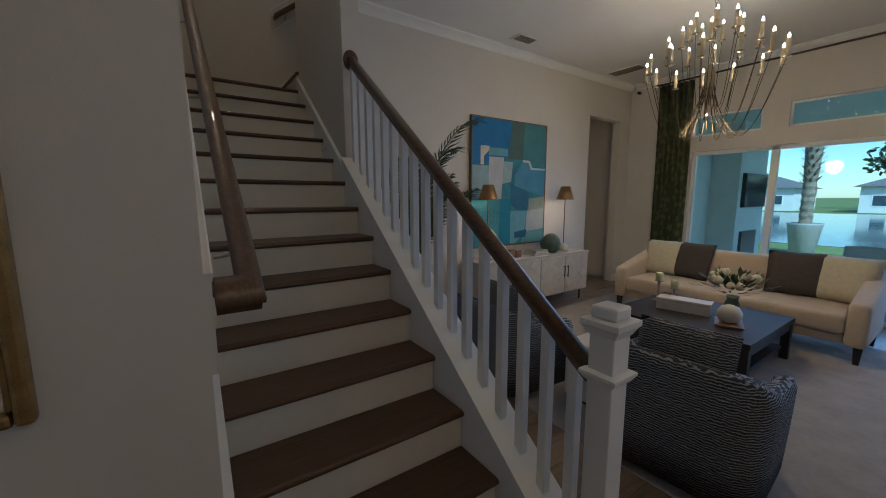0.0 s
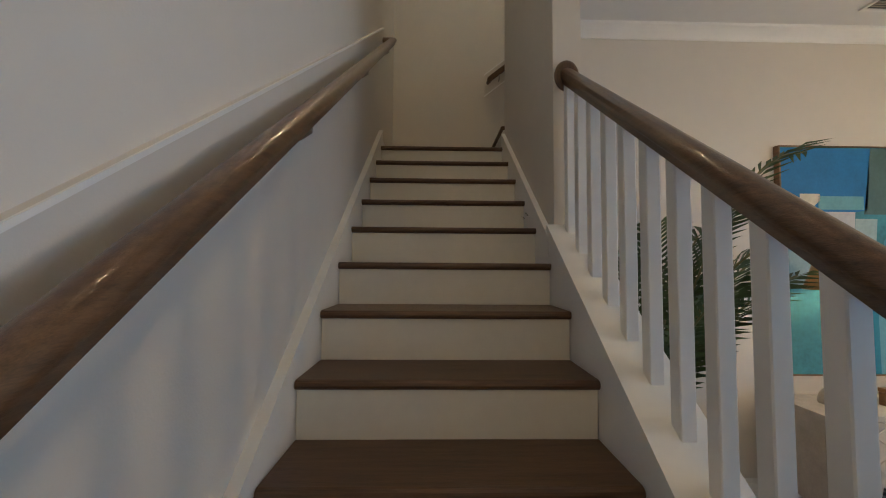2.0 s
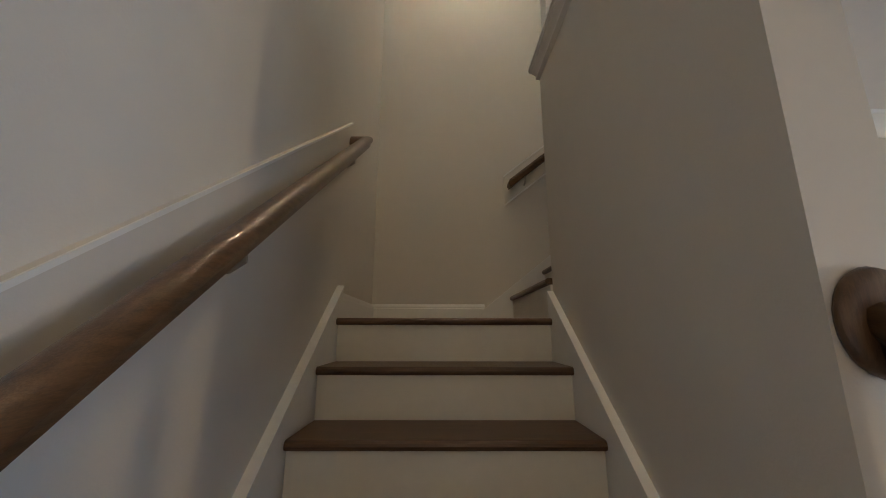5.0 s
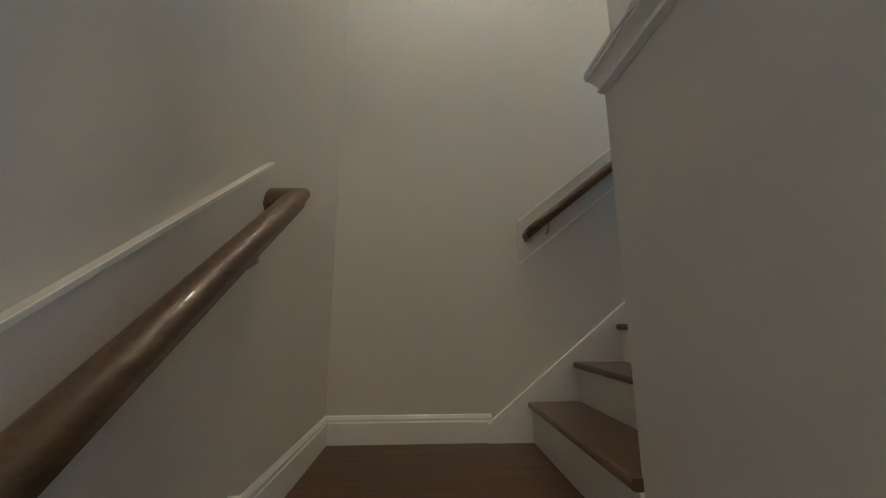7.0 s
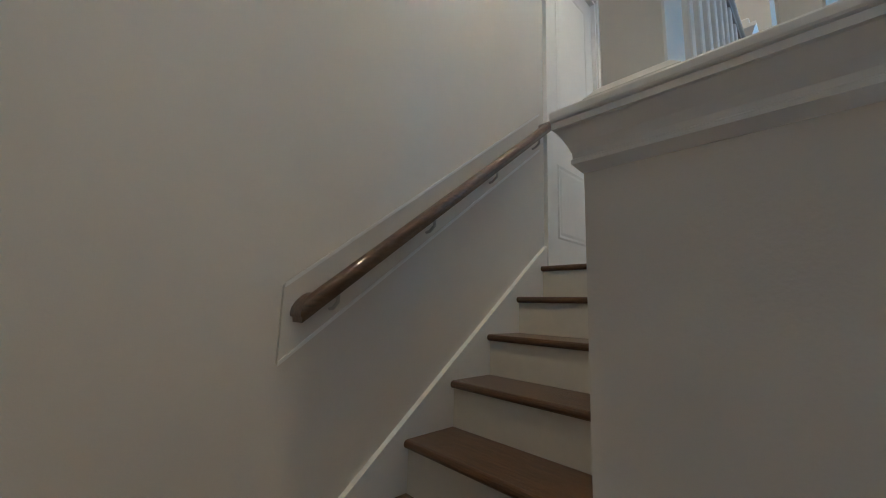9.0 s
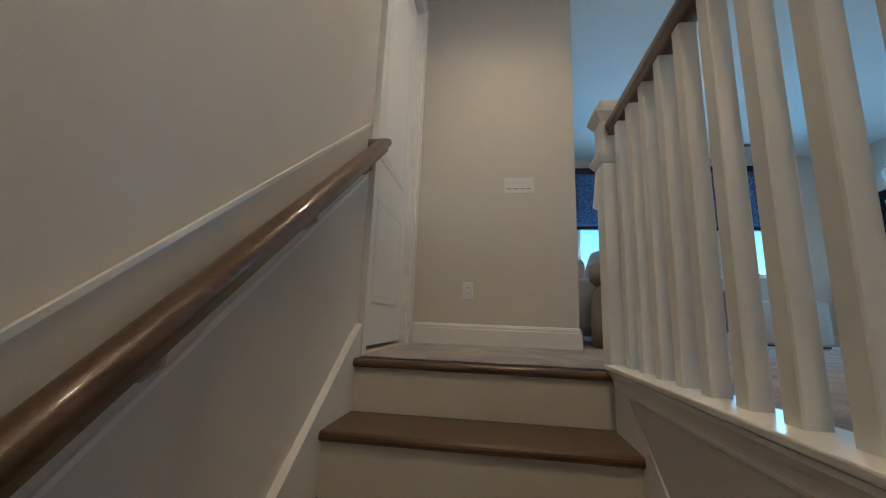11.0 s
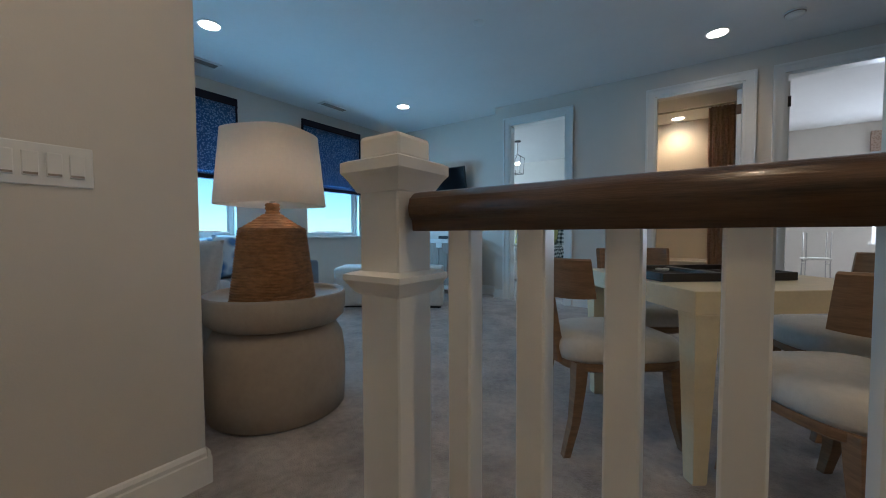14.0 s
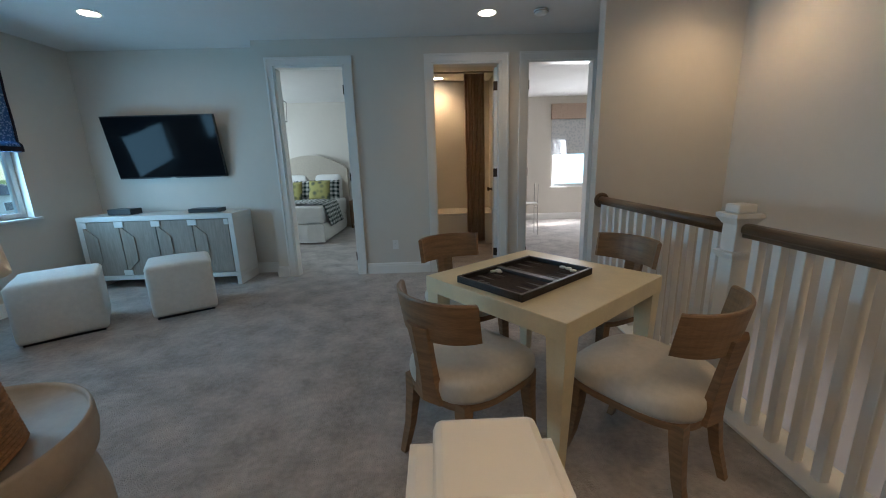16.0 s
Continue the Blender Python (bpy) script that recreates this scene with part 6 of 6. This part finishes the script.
# sliding doors and transoms
sl = thing("window_4", "wide sliding glass doors with transom windows above", "window", kind="structure")
FX = WINX + 0.05
edges = [2.34, 1.26, -0.55, -2.35, -3.3]
for y in edges:
    a, b = (y - 0.06, y) if y > 2 else ((y, y + 0.06) if y < -3 else (y - 0.045, y + 0.045))
    part("stile", box(FX, FX + 0.06, a, b, 0.0, 2.36, 0.004, 1), VINYL, sl)
part("head", box(FX, FX + 0.06, -3.3, 2.34, 2.30, 2.36, 0.004, 1), VINYL, sl)
part("track", box(FX, FX + 0.06, -3.3, 2.34, 0.0, 0.05, 0.004, 1), VINYL, sl)
for a, b in zip(edges[1:], edges):
    g = part("pane", box(FX + 0.028, FX + 0.032, a + 0.04, b - 0.04, 0.05, 2.30), GLASS, sl)
    g.visible_shadow = False
for a, b in TRANSOM:
    bm = bmesh.new()
    for p in ((a, a + 0.03, 2.60, 2.94), (b - 0.03, b, 2.60, 2.94), (a + 0.03, b - 0.03, 2.60, 2.63), (a + 0.03, b - 0.03, 2.91, 2.94)):
        slab(bm, FX, FX + 0.05, *p)
    part("transom_frame", bm, VINYL, sl)
    g = part("pane", box(FX + 0.023, FX + 0.027, a + 0.03, b - 0.03, 2.63, 2.91), GLASS, sl)
    g.visible_shadow = False
panel_door("door_5", "closed greige passage door", 0.76, 2.4, pose(5.97, 4.80, 0.0), hinge_side=1)

# framed picture in the entry
pf = thing("framed_picture", "large framed picture with a gilt moulding", "picture", pose(-0.825, 0.509, 1.712))
GILT = make("gilt", (0.45, 0.30, 0.12), 0.35, metal=0.9, vary=0.2, scale=30)
for s in (-1, 1):
    part("moulding", box(*sorted((s * 0.48, s * 0.448)), -0.035, 0.0, -0.55, 0.55, 0.01), GILT, pf)
    part("moulding", box(-0.4475, 0.4475, -0.035, 0.0, *sorted((s * 0.55, s * 0.518)), 0.01), GILT, pf)
    part("inner_lip", box(*sorted((s * 0.4475, s * 0.436)), -0.022, -0.001, -0.5175, 0.5175, 0.003), GILT, pf)
part("mat_board", box(-0.435, 0.435, -0.012, -0.002, -0.517, 0.517), LINEN, pf)

# ---- outside ----
GRASS = make("grass", (0.17, 0.21, 0.07), 0.95, vary=0.3, scale=0.5, bump=0.5, bump_scale=20)
built("ground", box(-900, 900, -900, 900, -0.9, -0.35), GRASS, "mown lawn reaching to the horizon", "ground")
# added emissive plane: its glow whitens the view through window_3
VIEWGLOW = make("haze", (0.8, 0.85, 0.9), 1.0, vary=0.02, scale=0.05, emit=(0.86, 0.94, 1.0), power=1.6)
built("backdrop", box(-90, 60, -66, -65, -0.35, 22), VIEWGLOW, "glowing pale backdrop standing in for the bright distance", "backdrop")
PAVER = make("patio_paver", (0.42, 0.40, 0.37), 0.7, vary=0.1, scale=4, bump=0.1)
built("pavement", box(7.16, 11.6, -4.2, 4.2, -0.35, -0.03), PAVER, "pale paved covered patio", "pavement")
STUCCO = make("stucco", (0.66, 0.66, 0.63), 0.9, vary=0.05, scale=4, bump=0.4, bump_scale=80)
built("ceiling_patio", box(7.16, 11.6, -4.2, 4.2, 3.1, 3.3), CEIL, "white patio ceiling", "ceiling")
built("wall_patio", wall_y(bmesh.new(), 2.75, 2.95, 7.16, 11.4, -0.05, 3.1), STUCCO, "pale stucco patio wall", "wall")
fp = thing("outdoor_fireplace", "pale stucco outdoor fireplace with a dark firebox", "fireplace", pose(9.7, 2.5, -0.03))
part("chimney_breast", wall_y(bmesh.new(), -0.25, 0.25, -0.75, 0.75, 0.0, 3.12, [(-0.5, 0.5, 0.35, 0.95)]), STUCCO, fp)
part("firebox", box(-0.5, 0.5, 0.0, 0.24, 0.36, 0.94), BLACK, fp, "dark firebox")
otv = thing("outdoor_television", "flat television above the outdoor fireplace", "television", pose(9.7, 2.2, 1.75))
part("cabinet", box(-0.6, 0.6, -0.02, 0.05, -0.34, 0.34, 0.006), BLACK, otv)
part("screen", box(-0.585, 0.585, -0.024, -0.0205, -0.325, 0.325), SCREEN, otv)
pt = thing("palm_planter", "tall pale planter with a palm trunk", "planter", pose(17.5, 2.95, -0.35) @ Matrix.Diagonal((1.1, 1.1, 1.25, 1)))
part("pot", lathe([(0.26, 0.0), (0.30, 0.02), (0.42, 0.80), (0.44, 0.86), (0.38, 0.86), (0.36, 0.78), (0.0, 0.76)], 28), BASKET, pt, smooth=True)
BARK = make("palm_bark", (0.28, 0.23, 0.17), 0.9, vary=0.3, scale=14, bump=0.8, bump_scale=30)
prof = [(0.15 + 0.02 * (i % 2) + 0.05 * max(0, i - 12) / 10, 0.76 + i * 0.1) for i in range(24)]
part("trunk", lathe(prof, 18), BARK, pt)
rnd = random.Random(5)
bm = bmesh.new()
for i in range(60):
    a, z = i * 2.4, 1.9 + i * 0.018
    d = Vector((math.cos(a), math.sin(a), 0.7))
    p = Vector((0.17 * math.cos(a), 0.17 * math.sin(a), z))
    s = Vector((-math.sin(a), math.cos(a), 0)) * 0.035
    bm.faces.new([bm.verts.new(v) for v in (p - s, p + s, p + s * 0.6 + d * 0.14, p - s * 0.6 + d * 0.14)])
bmesh.ops.solidify(bm, geom=bm.faces[:], thickness=0.012)
part("leaf_bases", bm, BARK, pt)
lc2 = thing("patio_chair", "grey patio chair with a teal cushion", "chair", pose(9.6, 0.35, -0.03, 0, 0, 90))
TEAL = make("teal_cloth", (0.02, 0.16, 0.17), 0.9, vary=0.1, scale=20)
part("seat", box(-0.4, 0.4, -0.35, 0.35, 0.25, 0.40, 0.03), PALEGREY, lc2)
part("back", box(-0.4, 0.4, 0.30, 0.42, 0.30, 0.82, 0.03), PALEGREY, lc2)
for s in (-1, 1):
    part("arm", box(*sorted((s * 0.41, s * 0.50)), -0.35, 0.42, 0.0, 0.60, 0.02), PALEGREY, lc2)
cushion("pillow", 0.55, 0.42, 0.15, TEAL, pose(9.28, 0.35, 0.38, 10, 0, 90), "teal pillow on the patio chair")
WATER = make("pond_water", (0.03, 0.06, 0.07), 0.08, vary=0.2, scale=0.2, bump=0.15, bump_scale=3)
built("water", box(21.0, 62.0, -70, 60, -0.36, -0.335), WATER, "still pond beyond the lawn", "water")
ROOF = make("roof_shingle", (0.16, 0.15, 0.15), 0.9, vary=0.15, scale=3, bump=0.3)
HWALL = make("house_stucco", (0.72, 0.70, 0.66), 0.9, vary=0.05, scale=1)
PANE = make("house_pane", (0.04, 0.06, 0.08), 0.1)


def house(x, y, w, d, h, storeys=1):
    t = thing("house", "white stucco house with a grey hipped roof", "house", pose(x, y, -0.35), group="houses across the pond")
    part("wall", box(-d / 2, d / 2, -w / 2, w / 2, 0, h), HWALL, t)
    bm = bmesh.new()
    o = 0.6
    base = [bm.verts.new((sx * (d / 2 + o), sy * (w / 2 + o), h)) for sx, sy in ((-1, -1), (1, -1), (1, 1), (-1, 1))]
    rg = [bm.verts.new((0, -w / 2 + d / 2, h + d * 0.24)), bm.verts.new((0, w / 2 - d / 2, h + d * 0.24))]
    for q in ((base[0], base[1], rg[0]), (base[1], base[2], rg[1], rg[0]), (base[2], base[3], rg[1]), (base[3], base[0], rg[0], rg[1]), (base[3], base[2], base[1], base[0])):
        bm.faces.new(q)
    bmesh.ops.recalc_face_normals(bm, faces=bm.faces)
    part("roof", bm, ROOF, t, "grey shingle roof")
    for s in range(storeys):
        for k in range(5):
            yy = -w / 2 + w * (k + 0.5) / 5
            wi = part("window", box(-d / 2 - 0.04, -d / 2, yy - 0.7, yy + 0.7, 0.8 + 3 * s, 2.2 + 3 * s), VINYL, t)
            part("pane", box(-d / 2 - 0.06, -d / 2 - 0.041, yy - 0.6, yy + 0.6, 0.9 + 3 * s, 2.1 + 3 * s), PANE, wi)


for x, y, w, d, h, s in ((72, -24, 18, 12, 3.2, 1), (74, 0, 17, 12, 3.2, 1), (76, 24, 18, 12, 3.2, 1), (75, 46, 18, 12, 3.2, 1), (72, -50, 18, 12, 3.2, 1)):
    house(x, y, w, d, h, s)
rnd = random.Random(9)
TREEM = make("tree_leaf", (0.06, 0.10, 0.035), 0.8, vary=0.3, scale=2)


def tree(x, y, h):
    t = thing("tree", "leafy green tree beyond the pond", "tree", pose(x, y, -0.35), group="trees beyond the pond")
    bm = tube([(0, 0, 0), (0.1, 0, h * 0.3), (0, 0.1, h * 0.55)], 0.18, 8)
    for k in range(5):
        a = k * 1.3
        sweep(bm, ring(0.06, 5), [(0, 0, h * 0.42), (math.cos(a) * h * 0.14, math.sin(a) * h * 0.14, h * 0.6), (math.cos(a) * h * 0.25, math.sin(a) * h * 0.25, h * 0.75)])
    part("trunk", bm, BARK, t)
    bm = bmesh.new()
    for k in range(420):
        a, e, r = rnd.uniform(0, 6.28), rnd.uniform(-0.6, 1.5), h * rnd.uniform(0.12, 0.34)
        p = Vector((r * math.cos(a) * math.cos(e), r * math.sin(a) * math.cos(e), h * 0.66 + r * 0.9 * math.sin(e)))
        u = Vector((rnd.uniform(-1, 1), rnd.uniform(-1, 1), rnd.uniform(-1, 1))).normalized() * h * 0.045
        v = u.cross(Vector((rnd.uniform(-1, 1), rnd.uniform(-1, 1), 1))).normalized() * h * 0.035
        bm.faces.new([bm.verts.new(c) for c in (p - u, p + v, p + u, p - v)])
    part("crown", bm, TREEM, t)


for x, y, h in ((66, -12, 5), (66, 38, 5), (70, -37, 6), (90, 8, 11), (92, -20, 12), (90, 30, 11), (88, -44, 11), (92, 56, 12)):
    tree(x, y, h)

# ---- floor boards, on one mesh ----
plank = None
for r in range(40):
    y0 = -4.2 + r * 0.19
    for c in range(7):
        x0 = -3.2 + c * 1.6 + (r % 3) * 0.53
        if x0 < -2.61 or x0 + 1.6 > 7.001:
            continue
        m = pose(x0, y0, 0)
        if plank is None:
            plank = part("plank", box(0.0015, 1.5985, 0.0015, 0.1885, -0.0115, 0.0), PLANKM, ground_floor)
            plank.matrix_basis = m
        else:
            clone(plank, ground_floor, m)
